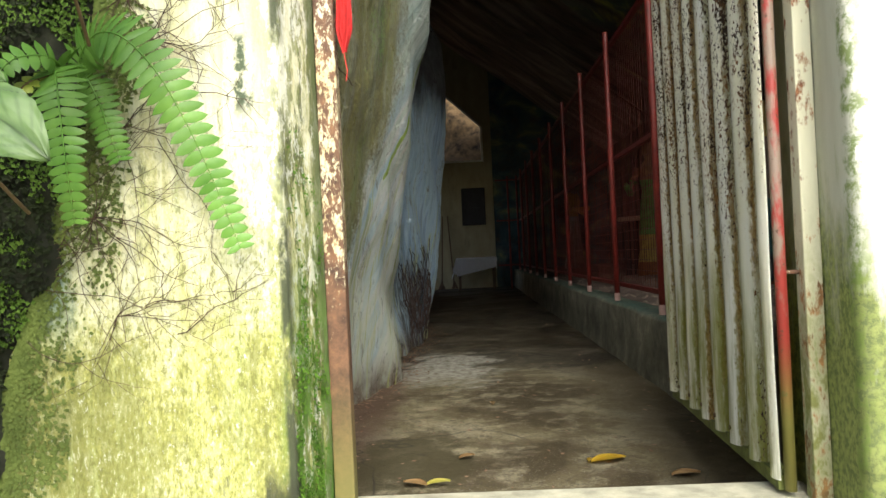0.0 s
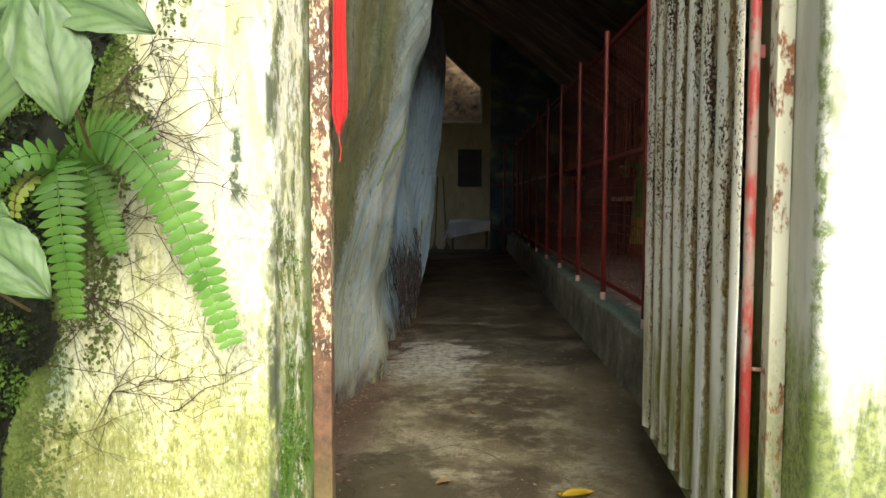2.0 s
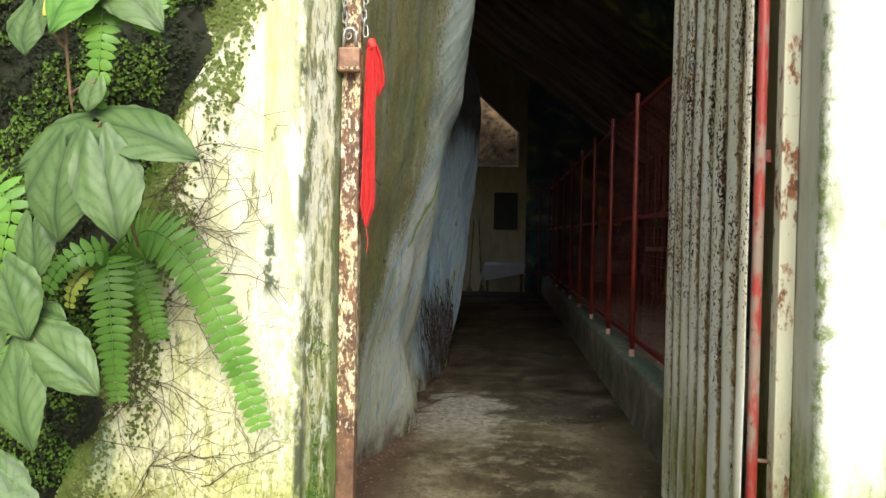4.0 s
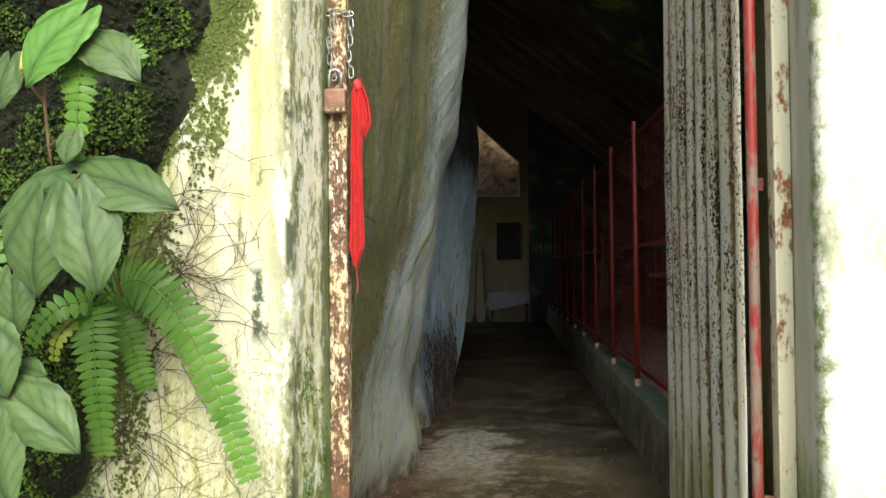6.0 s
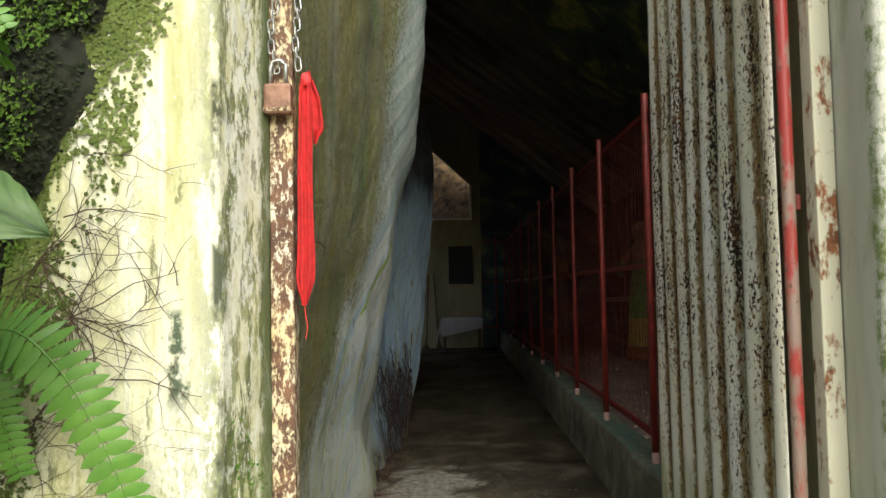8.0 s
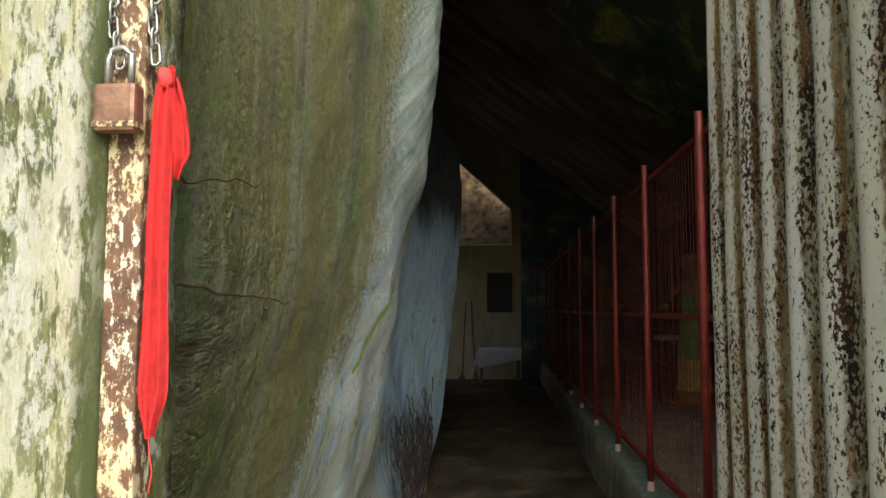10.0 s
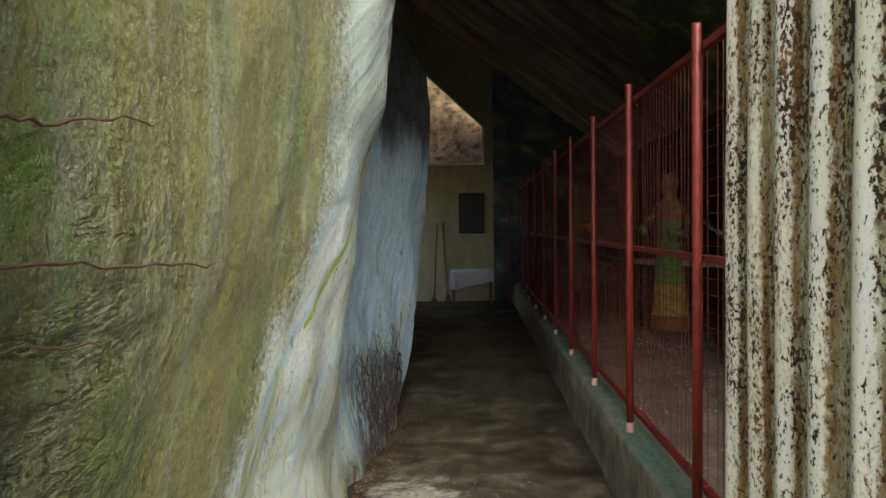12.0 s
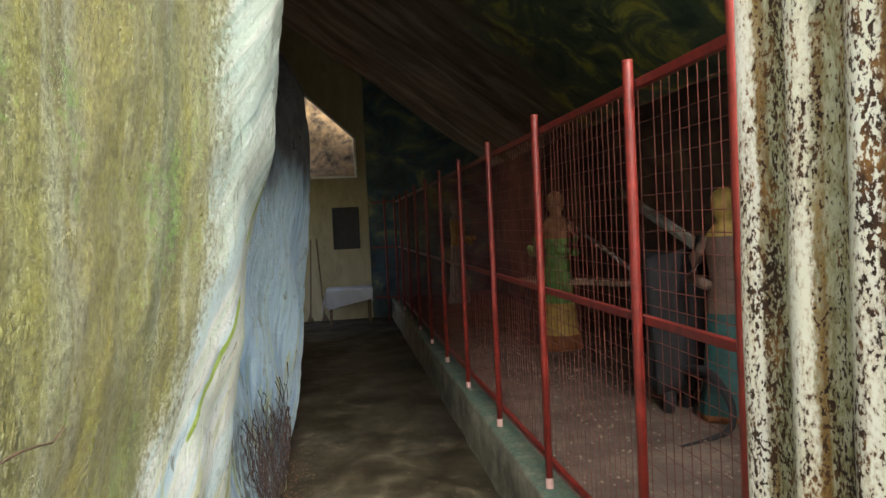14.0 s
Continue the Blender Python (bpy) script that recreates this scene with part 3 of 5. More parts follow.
M_RED = m_simple("oxide red painted steel", (0.17, 0.018, 0.013), 0.45, 0.0, 0.45, 14)
M_WIRE = m_simple("thin rusty red wire", (0.11, 0.026, 0.018), 0.55, 0.2, 0.5, 10)
M_CLOTH = m_simple("bright red cotton cloth", (0.80, 0.05, 0.05), 0.9, 0.0, 0.2, 40, 0.3)
M_WHITE = m_simple("white table cloth", (0.92, 0.92, 0.92), 0.9, 0.0, 0.05, 8)
M_WOOD = m_simple("weathered brown wood", (0.12, 0.07, 0.036), 0.75, 0.0, 0.5, 12)
M_DARKWOOD = m_simple("dark board", (0.014, 0.014, 0.016), 0.6, 0.0, 0.5, 12)
M_STEEL = m_simple("dull galvanised steel", (0.45, 0.45, 0.43), 0.4, 0.85, 0.4, 40)
M_LOCK = m_simple("rust-brown padlock brass", (0.24, 0.13, 0.085), 0.5, 0.4, 0.5, 50)
M_GRASS = m_simple("outdoor ground", (0.24, 0.24, 0.17), 0.95, 0.0, 0.6, 3, 0.5)
M_HILL = m_simple("brown rocky hillside", (0.15, 0.095, 0.045), 0.95, 0.0, 0.95, 5, 0.8)
M_SOIL = m_simple("dark mossy soil", (0.016, 0.018, 0.008), 0.95, 0.0, 0.6, 16, 0.8)
M_ROOT = m_simple("thin brown roots", (0.07, 0.04, 0.022), 0.85, 0.0, 0.4, 20)
M_SILL = m_simple("pale worn cement sill", (0.42, 0.40, 0.30), 0.85, 0.0, 0.4, 14, 0.3)
M_MOSSRAIL = m_simple("algae green steel rail", (0.15, 0.17, 0.04), 0.7, 0.0, 0.5, 30, 0.3)


# ---------- mesh helpers ----------
def mesh_object(name, bm, material, smooth=False):
    me = bpy.data.meshes.new(name)
    bmesh.ops.recalc_face_normals(bm, faces=bm.faces)
    for f in bm.faces:
        f.smooth = smooth
    bm.to_mesh(me)
    bm.free()
    for m in material if isinstance(material, (list, tuple)) else [material]:
        me.materials.append(m)
    return new(name, me)


def part(name, bm, material, parent, label="", smooth=False):
    ob = mesh_object(name, bm, material, smooth)
    ob.parent = parent
    if label:
        ob["label"] = label
    return ob


def box(bm, x0, x1, y0, y1, z0, z1, bevel=0.0):
    r = bmesh.ops.create_cube(bm, size=1)
    vs = r["verts"]
    for v in vs:
        v.co = Vector(((x0 + x1) / 2 + v.co.x * (x1 - x0), (y0 + y1) / 2 + v.co.y * (y1 - y0), (z0 + z1) / 2 + v.co.z * (z1 - z0)))
    if bevel:
        es = list({e for v in vs for e in v.link_edges})
        bmesh.ops.bevel(bm, geom=es, offset=bevel, segments=2, affect="EDGES", profile=0.6)
    return bm


def boxed(*a, bevel=0.0):
    return box(bmesh.new(), *a, bevel=bevel)


def tube(bm, pts, r, seg=8, r_end=None, cap=True):
    """A round tube along a line of points."""
    pts = [Vector(p) for p in pts]
    rings = []
    n = len(pts)
    for i, p in enumerate(pts):
        d = (pts[min(i + 1, n - 1)] - pts[max(i - 1, 0)]).normalized()
        u = d.orthogonal().normalized() if abs(d.z) > 0.9 else d.cross(Vector((0, 0, 1))).normalized()
        if abs(d.z) > 0.9:
            u = (Vector((1, 0, 0)) - d * d.x).normalized()
        w = d.cross(u)
        rr = r if r_end is None else r + (r_end - r) * i / (n - 1)
        rings.append([bm.verts.new(p + (u * math.cos(2 * math.pi * k / seg) + w * math.sin(2 * math.pi * k / seg)) * rr) for k in range(seg)])
    for a, b in zip(rings, rings[1:]):
        for k in range(seg):
            bm.faces.new((a[k], a[(k + 1) % seg], b[(k + 1) % seg], b[k]))
    if cap:
        bm.faces.new(rings[0][::-1])
        bm.faces.new(rings[-1])
    return bm


def prism(bm, poly, y0, y1):
    """A slab whose outline in x and z is given, from y0 to y1."""
    a = [bm.verts.new((x, y0, z)) for x, z in poly]
    b = [bm.verts.new((x, y1, z)) for x, z in poly]
    bm.faces.new(a)
    bm.faces.new(b[::-1])
    for i in range(len(poly)):
        j = (i + 1) % len(poly)
        bm.faces.new((a[j], a[i], b[i], b[j]))
    return bm


def empty(name, label, category, at=(0, 0, 0), group="", kind=""):
    e = new(name)
    e.location = at
    e.empty_display_size = 0.1
    return tagged(e, label, category, group, kind)


def structure(name, bm, material, label, category, smooth=False):
    return tagged(mesh_object(name, bm, material, smooth), label, category, "", "structure")


def lerp_table(v, table):
    if v <= table[0][0]:
        return table[0][1]
    for (a, x), (b, y) in zip(table, table[1:]):
        if v <= b:
            s = (v - a) / (b - a)
            s = s * s * (3 - 2 * s) * 0.5 + s * 0.5
            return x + (y - x) * s
    return table[-1][1]


def spline(pts, n):
    pts = [Vector(p) for p in pts]
    out = []
    m = len(pts) - 1
    for i in range(n + 1):
        t = i / n * m
        k = min(int(t), m - 1)
        s = t - k
        p0, p1, p2, p3 = pts[max(0, k - 1)], pts[k], pts[k + 1], pts[min(m, k + 2)]
        out.append(0.5 * ((2 * p1) + (p2 - p0) * s + (2 * p0 - 5 * p1 + 4 * p2 - p3) * s * s + (3 * p1 - p0 - 3 * p2 + p3) * s ** 3))
    return out


def fbm(p, octaves=5):
    return noise.fractal(Vector(p), 0.9, 2.1, octaves)


# ---------- large structure ----------
def roof_z(x):
    return 4.72 - 0.74 * x


# outdoor ground
bm = bmesh.new()
g = bmesh.ops.create_grid(bm, x_segments=40, y_segments=40, size=1)
for v in bm.verts:
    v.co.x = math.copysign(abs(v.co.x) ** 2.4 * 600, v.co.x)
    v.co.y = math.copysign(abs(v.co.y) ** 2.4 * 600, v.co.y)
    far = max(0.0, math.hypot(v.co.x, v.co.y) - 40)
    v.co.z = -0.06 + min(far, 200) * 0.04 * (0.5 + 0.5 * fbm(v.co * 0.01, 3))
structure("ground", bm, M_GRASS, "earthy outdoor ground with sparse grass round the building", "ground", True)

# inner floor
bm = bmesh.new()
bmesh.ops.create_grid(bm, x_segments=60, y_segments=160, size=1)
for v in bm.verts:
    v.co.x = -0.9 + v.co.x * 1.9
    v.co.y = 8.4 + v.co.y * 6.8
    v.co.z = 0.008 * fbm((v.co.x * 1.5, v.co.y * 1.5, 0), 4)
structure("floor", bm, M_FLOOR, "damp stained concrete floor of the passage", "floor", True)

# sill under the gate
structure("sill", boxed(-0.33, 0.750, 1.60, 1.74, -0.05, 0.135, bevel=0.012), M_SILL, "pale worn cement sill across the gateway", "sill")

# front wall
bm = bmesh.new()
NX, NZ = 90, 110
XL, XR = -3.0, -0.36
grid = []
for i in range(NX + 1):
    x = XL + (XR - XL) * (i / NX) ** 0.6 if i < NX else XR
    row = []
    for j in range(NZ + 1):
        z = -0.05 + 2.6 * j / NZ
        d = 0.010 * fbm((x * 5, 1, z * 3), 4) + 0.004 * fbm((x * 30, 4, z * 18), 3)
        edge = max(0.0, (x + 0.40) / 0.04)
        row.append(bm.verts.new((x, 1.45 - d + 0.004 * edge ** 2, z)))
    grid.append(row)
for i in range(12):
    t = (0.012, 0.04, 0.09, 0.15, 0.22, 0.30, 0.38, 0.46, 0.56, 0.68, 0.84, 1.0)[i]
    row = []
    for j in range(NZ + 1):
        z = -0.05 + 2.6 * j / NZ
        d = (0.006 * fbm((7, t * 2, z * 3), 4) + 0.004 * fbm((9, t * 9, z * 16), 4)) * min(1, t * 8)
        row.append(bm.verts.new((-0.358 + 0.042 * min(1, t * 2) + d, 1.457 + 0.393 * t, z)))
    grid.append(row)
for a, b in zip(grid, grid[1:]):
    for j in range(NZ):
        bm.faces.new((a[j], b[j], b[j + 1], a[j + 1]))
back = [bm.verts.new((XL, 1.85, z)) for z in (-0.05, 2.55)]
bm.faces.new([r[-1] for r in grid] + [back[1]])
bm.faces.new((grid[-1][0], back[0], back[1], *[grid[-1][j] for j in range(NZ, 0, -1)]))
bm.faces.new((grid[0][0], *grid[0][1:], back[1], back[0]))
structure("wall_south", bm, M_WALL, "limewashed masonry gate pillar, streaked with algae and moss", "wall", True)

bm = bmesh.new()
grid = []
prof = [(0.757, 1.85), (0.757, 1.63), (0.752, 1.55), (0.740, 1.435), (0.748, 1.41), (0.775, 1.405), (0.85, 1.402), (1.0, 1.40), (1.5, 1.40), (4.0, 1.40)]
for n_, (px, py) in enumerate(prof):
    row = []
    for j in range(NZ + 1):
        z = -0.05 + 2.6 * j / NZ
        d = 0.005 * fbm((n_ * 0.7, 3, z * 6), 4) + (0.006 * fbm((n_ * 3, 8, z * 25), 3) if n_ in (3, 4, 5) else 0)
        row.append(bm.verts.new((px + d * 0.7, py + d, z)))
    grid.append(row)
for a, b in zip(grid, grid[1:]):
    for j in range(NZ):
        bm.faces.new((a[j], b[j], b[j + 1], a[j + 1]))
c0, c1 = bm.verts.new((4.0, 1.85, -0.05)), bm.verts.new((4.0, 1.85, 2.55))
bm.faces.new([r[-1] for r in grid] + [c1])
bm.faces.new((c0, c1, *[grid[0][j] for j in range(NZ, -1, -1)]))
bm.faces.new((*grid[-1], c1, c0))
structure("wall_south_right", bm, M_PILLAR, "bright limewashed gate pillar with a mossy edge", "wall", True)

ROOF_Y = 3.75
# roof slab, its underside painted like rock
def roof_slab(bm, x0, x1, y0, y1, nx, ny):
    under = []
    for i in range(nx + 1):
        x = x0 + (x1 - x0) * i / nx
        under.append([bm.verts.new((x, y0 + (y1 - y0) * j / ny, roof_z(x) + 0.05 * fbm((x * 1.1, (y0 + (y1 - y0) * j / ny) * 0.7, 2), 5))) for j in range(ny + 1)])
    for i in range(nx):
        for j in range(ny):
            bm.faces.new((under[i][j], under[i][j + 1], under[i + 1][j + 1], under[i + 1][j]))
    tops = [bm.verts.new((x, y, roof_z(x) + 0.25)) for x, y in ((x0, y0), (x1, y0), (x1, y1), (x0, y1))]
    bm.faces.new(tops)
    bm.faces.new([under[i][0] for i in range(nx + 1)] + [tops[1], tops[0]])
    bm.faces.new([under[i][-1] for i in range(nx + 1)] + [tops[2], tops[3]])
    bm.faces.new(under[0] + [tops[3], tops[0]])
    bm.faces.new(under[-1] + [tops[2], tops[1]])
    return bm


bm = roof_slab(bmesh.new(), -3.0, 2.95, ROOF_Y, 11.35, 60, 80)
roof_slab(bm, -1.4, 2.95, 11.35, 15.35, 44, 40)
structure("ceiling", bm, M_CEIL, "sloping ceiling painted like brown and green rock", "ceiling", True)

# unseen light blockers: roof end over the open strip behind the gate, cage cover
structure("roof_fascia", prism(bmesh.new(), [(-3.0, 3.5), (0.82, 3.5), (0.82, roof_z(0.82) + 0.2), (-3.0, roof_z(-3.0) + 0.2)], ROOF_Y - 0.12, ROOF_Y - 0.003), M_GREY, "unseen grey slab at the end of the roof, added to block light", "fascia")
bm = prism(bmesh.new(), [(0.82, roof_z(0.82)), (2.95, roof_z(2.95)), (2.95, roof_z(2.95) + 0.2), (0.82, roof_z(0.82) + 0.2)], 1.86, ROOF_Y - 0.004)
structure("roof_cover", bm, M_CEIL, "unseen sloping slab over the near end of the cage, added to block light", "roof")
structure("side_fascia", boxed(0.70, 0.816, 1.86, ROOF_Y - 0.125, 2.75, roof_z(0.70) + 0.1), M_GREY, "unseen grey slab above the cage front, added to block light", "fascia")
# side walls
e = empty("wall_west", "grey cement wall behind the boulder with a wide doorway", "wall", kind="structure")
part("wall_panel", boxed(-3.2, -3.0, ROOF_Y, 11.2, -0.05, 7.2), M_GREY, e)
part("wall_panel", boxed(-3.2, -1.2, 11.2, 11.35, -0.05, 7.2), M_GREY, e)
part("wall_panel", boxed(-1.4, -1.2, 11.35, 13.1, -0.05, 5.9), M_GREY, e)
part("wall_panel", boxed(-1.4, -1.2, 13.1, 14.95, 2.2, 5.9), M_GREY, e)
structure("wall_east", boxed(2.85, 3.0, 1.85, 15.35, -0.05, 2.62), M_CAGE, "dark mural painted wall behind the statues", "wall")

# far wall with its sloping window
FY, FT = 15.0, 0.2
e = empty("wall_north", "stained cream end wall with a slope-topped window", "wall", kind="structure")
part("wall_panel", prism(bmesh.new(), [(-1.5, -0.05), (0.575, -0.05), (0.575, 2.54), (-1.5, 2.54)], FY, FY + FT), M_CREAM, e)
part("wall_panel", prism(bmesh.new(), [(0.41, 2.54), (0.575, 2.54), (0.575, roof_z(0.575) + 0.1), (0.41, roof_z(0.41) + 0.1)], FY, FY + FT), M_CREAM, e)
part("wall_panel", prism(bmesh.new(), [(-1.5, 4.99), (0.41, 3.21), (0.41, roof_z(0.41) + 0.1), (-1.5, roof_z(-1.5) + 0.1)], FY, FY + FT), M_CREAM, e)
bm = prism(bmesh.new(), [(0.37, 2.546), (0.41, 2.546), (0.41, 3.18), (0.37, 3.22)], FY - 0.03, FY + 0.12)
w = empty("window_1", "unglazed slope-topped window with a pale frame", "window", kind="structure")
M_FRAME = m_simple("pale window frame", (0.82, 0.80, 0.72), 0.6)
part("window_frame", bm, M_FRAME, w)
part("window_frame", prism(bmesh.new(), [(-1.5, 4.96), (0.37, 3.225), (0.37, 3.265), (-1.5, 5.0)], FY - 0.03, FY + 0.12), M_GREY, w)
part("window_sill", boxed(-1.5, 0.41, FY - 0.04, FY + 0.22, 2.51, 2.545), M_FRAME, w)
structure("wall_north_mural", prism(bmesh.new(), [(0.579, -0.05), (2.85, -0.05), (2.85, 2.6), (0.579, roof_z(0.579) + 0.1)], FY + 0.01, FY + FT), M_MURAL, "end wall painted with blue and green clouds", "wall")

# hillside outside the far window
bm = bmesh.new()
bmesh.ops.create_grid(bm, x_segments=60, y_segments=60, size=1)
for v in bm.verts:
    px, pz = v.co.x * 8 - 1, v.co.y * 4 + 3.5
    v.co = Vector((px, 16.0 + 0.15 * pz + 0.5 * fbm((px * 0.6, 3, pz * 0.6), 5), pz))
structure("backdrop", bm, M_HILL, "brown rocky hillside beyond the window", "hillside", True)

# ledge and platform of the diorama
bm = bmesh.new()
rows = []
for j in range(120):
    y = 1.86 + (FY - 1.86) * j / 119
    w_ = 0.010 * fbm((1, y * 1.7, 2), 5) + 0.004 * fbm((1, y * 9, 5), 3)
    rows.append([bm.verts.new(p) for p in ((0.90 + w_, y, -0.02), (0.915 + w_, y, 0.15), (0.915 + w_ * 1.4, y, 0.318 + w_), (0.928 + w_, y, 0.338 + w_ * 0.5), (1.06, y, 0.342 + w_ * 0.5), (1.06, y, -0.02))])
for a, b in zip(rows, rows[1:]):
    for q in range(5):
        bm.faces.new((a[q], b[q], b[q + 1], a[q + 1]))
structure("ledge", bm, M_LEDGE, "low concrete kerb wall with a green-washed top", "ledge", True)
bm = bmesh.new()
bmesh.ops.create_grid(bm, x_segments=30, y_segments=120, size=1)
for v in bm.verts:
    v.co = Vector((1.955 + v.co.x * 0.895, 8.43 + v.co.y * 6.57, 0))
    v.co.z = 0.335 + 0.02 * fbm((v.co.x * 2, v.co.y * 2, 0), 4) + 0.02 * (v.co.x - 1.06)
structure("platform", bm, M_PLAT, "dusty concrete platform behind the wire fence", "platform", True)

# ---------- the boulder ----------
ROCK_Y = (1.0, 1.75, 2.5, 3.3, 4.05, 5.15, 6.5, 7.6, 9.2, 11.0)
ROCK_X = {
    0: ((0, -0.85), (1.4, -0.66), (3.2, -0.6)),
    1: ((0, -0.75), (0.8, -0.60), (1.4, -0.52), (2.4, -0.50), (3.2, -0.6)),
    2: ((0, -0.68), (0.7, -0.55), (1.4, -0.43), (2.4, -0.40), (3.2, -0.5)),
    3: ((0, -0.60), (0.5, -0.54), (1.0, -0.44), (1.4, -0.37), (2.0, -0.30), (2.6, -0.26), (3.2, -0.35)),
    4: ((0, -0.45), (0.5, -0.43), (1.0, -0.34), (1.3, -0.285), (1.65, -0.225), (1.9, -0.16), (2.17, -0.115), (2.4, -0.085), (2.65, -0.07), (2.85, -0.12), (3.2, -0.4)),
    5: ((0, -0.46), (0.5, -0.55), (1.3, -0.62), (2.0, -0.55), (2.8, -0.5), (3.2, -0.6)),
    6: ((0, -0.39), (0.55, -0.30), (1.29, -0.20), (1.9, -0.135), (2.2, -0.115), (2.5, -0.13), (2.7, -0.22), (2.85, -0.45), (3.2, -0.9)),
    7: ((0, -0.62), (1.3, -0.5), (2.5, -0.5), (2.8, -0.8), (3.2, -1.2)),
    8: ((0, -1.0), (2.4, -1.1), (3.2, -1.6)),
    9: ((0, -1.5), (3.2, -2.0)),
}


def rock_x(y, z):
    cols = [lerp_table(z, ROCK_X[i]) for i in range(len(ROCK_Y))]
    i = 0
    while i < len(ROCK_Y) - 2 and y > ROCK_Y[i + 1]:
        i += 1
    s = min(1, max(0, (y - ROCK_Y[i]) / (ROCK_Y[i + 1] - ROCK_Y[i])))
    p0, p1, p2, p3 = cols[max(0, i - 1)], cols[i], cols[i + 1], cols[min(len(cols) - 1, i + 2)]
    # monotone-leaning cubic
    t1, t2 = (p2 - p0) * 0.35, (p3 - p1) * 0.35
    s2, s3 = s * s, s * s * s
    return p1 * (2 * s3 - 3 * s2 + 1) + t1 * (s3 - 2 * s2 + s) + p2 * (3 * s2 - 2 * s3) + t2 * (s3 - s2)


bm = bmesh.new()
ny, nz = 330, 190
rock = []
for i in range(ny + 1):
    y = 1.86 + 9.1 * (i / ny) ** 1.25
    col = []
    for j in range(nz + 1):
        z = -0.04 + 3.24 * j / nz
        x = rock_x(y, z)
        x += 0.035 * fbm((y * 1.3, z * 0.9, 1), 5)
        # craggy shelves near the gate, flowing folds further in
        crag = max(0.0, min(1.0, (2.66 - y) / 0.4)) * max(0.0, min(1.0, (1.75 - z) / 0.4))
        x += crag * 0.022 * noise.ridged_multi_fractal(Vector((y * 3.0, z * 8.0, 3)), 1.0, 2.1, 4, 1.0, 2.0) - crag * 0.03
        flow = max(0.0, min(1.0, (y - 3.6) / 0.5)) * max(0.0, min(1.0, (2.0 - z) / 0.5))
        x += flow * 0.022 * math.sin((y * 1.0 + z * (0.75 + 0.15 * math.sin(y))) * 11 + 3 * fbm((y, z * 0.6, 7), 3))
        x += 0.004 * fbm((y * 14, z * 14, 4), 3)
        col.append(bm.verts.new((x, y, z)))
    rock.append(col)
for a, b in zip(rock, rock[1:]):
    for j in range(nz):
        bm.faces.new((a[j], b[j], b[j + 1], a[j + 1]))
rear = [bm.verts.new((-2.9, y, z)) for y, z in ((1.86, -0.04), (10.96, -0.04), (10.96, 3.2), (1.86, 3.2))]
bm.faces.new(rear)
bm.faces.new([c[-1] for c in rock] + [rear[2], rear[3]])
bm.faces.new([c[0] for c in rock] + [rear[1], rear[0]])
bm.faces.new(rock[0] + [rear[3], rear[0]])
bm.faces.new(rock[-1] + [rear[2], rear[1]])
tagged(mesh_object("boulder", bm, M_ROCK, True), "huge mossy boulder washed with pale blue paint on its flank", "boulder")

# ---------- gate ----------
# left jamb post
e = empty("gate_post", "rusty steel gate post flecked with old cream paint", "post")
bm = boxed(-0.318, -0.272, 1.645, 1.690, 0.10, 2.548, bevel=0.004)
part("post", bm, M_POST, e)
# right jamb post
e = empty("jamb_post", "cream painted steel jamb post streaked with rust", "post")
part("post", boxed(0.714, 0.752, 1.580, 1.625, 0.10, 2.548, bevel=0.004), M_JAMB, e)
for zc in (0.62, 1.95):
    part("hinge", tube(bmesh.new(), [(0.680, 1.616, zc), (0.698, 1.618, zc), (0.717, 1.612, zc)], 0.005, 10), M_POST, e)

# the open leaf of corrugated steel
LEAF_A, LEAF_B = Vector((0.677, 1.614, 0)), Vector((0.738, 2.700, 0))
leaf_dir = (LEAF_B - LEAF_A).normalized()
leaf_side = Vector((-leaf_dir.y, leaf_dir.x, 0))
leaf_len = (LEAF_B - LEAF_A).length
gate = empty("gate_leaf", "open gate leaf of corrugated steel, its white paint flaking to rust", "gate")
bm = bmesh.new()
cols = []
NU, NV = 190, 60
for i in range(NU + 1):
    u = -0.014 + (leaf_len - 0.008) * i / NU
    ph = 2 * math.pi * (u - 1.043) / 0.147
    wave = math.cos(ph)
    wave = 0.018 * (max(0, wave) ** 0.8 * 1.15 - max(0, -wave) ** 0.55 * 0.55)
    col = []
    for j in range(NV + 1):
        z = 0.185 + 2.30 * j / NV
        dent = 0.004 * fbm((u * 3, z * 1.2, 1), 4)
        p = LEAF_A + leaf_dir * u + leaf_side * (0.016 + wave + dent)
        cut = 0.012 * max(0, -math.cos(ph)) if j == 0 else 0
        col.append(bm.verts.new((p.x, p.y, z - 0.01 + cut)))
    cols.append(col)
for a, b in zip(cols, cols[1:]):
    for j in range(NV):
        bm.faces.new((a[j], b[j], b[j + 1], a[j + 1]))
bmesh.ops.solidify(bm, geom=list(bm.faces), thickness=0.0012)
part("sheet", bm, M_SHEET, gate, "corrugated steel sheet with flaking white paint", True)
part("hinge_stile", tube(bmesh.new(), [LEAF_A + Vector((0, 0, z)) for z in (0.15, 0.8, 1.6, 2.5)], 0.0125, 16), M_PIPE, gate, "worn red painted pipe", True)


def leaf_bar(u0, u1, s0, s1, z0, z1):
    bm = bmesh.new()
    box(bm, u0, u1, s0, s1, z0, z1, bevel=0.002)
    m = Matrix(((leaf_dir.x, leaf_side.x, 0, LEAF_A.x), (leaf_dir.y, leaf_side.y, 0, LEAF_A.y), (0, 0, 1, 0), (0, 0, 0, 1)))
    bm.transform(m)
    return bm


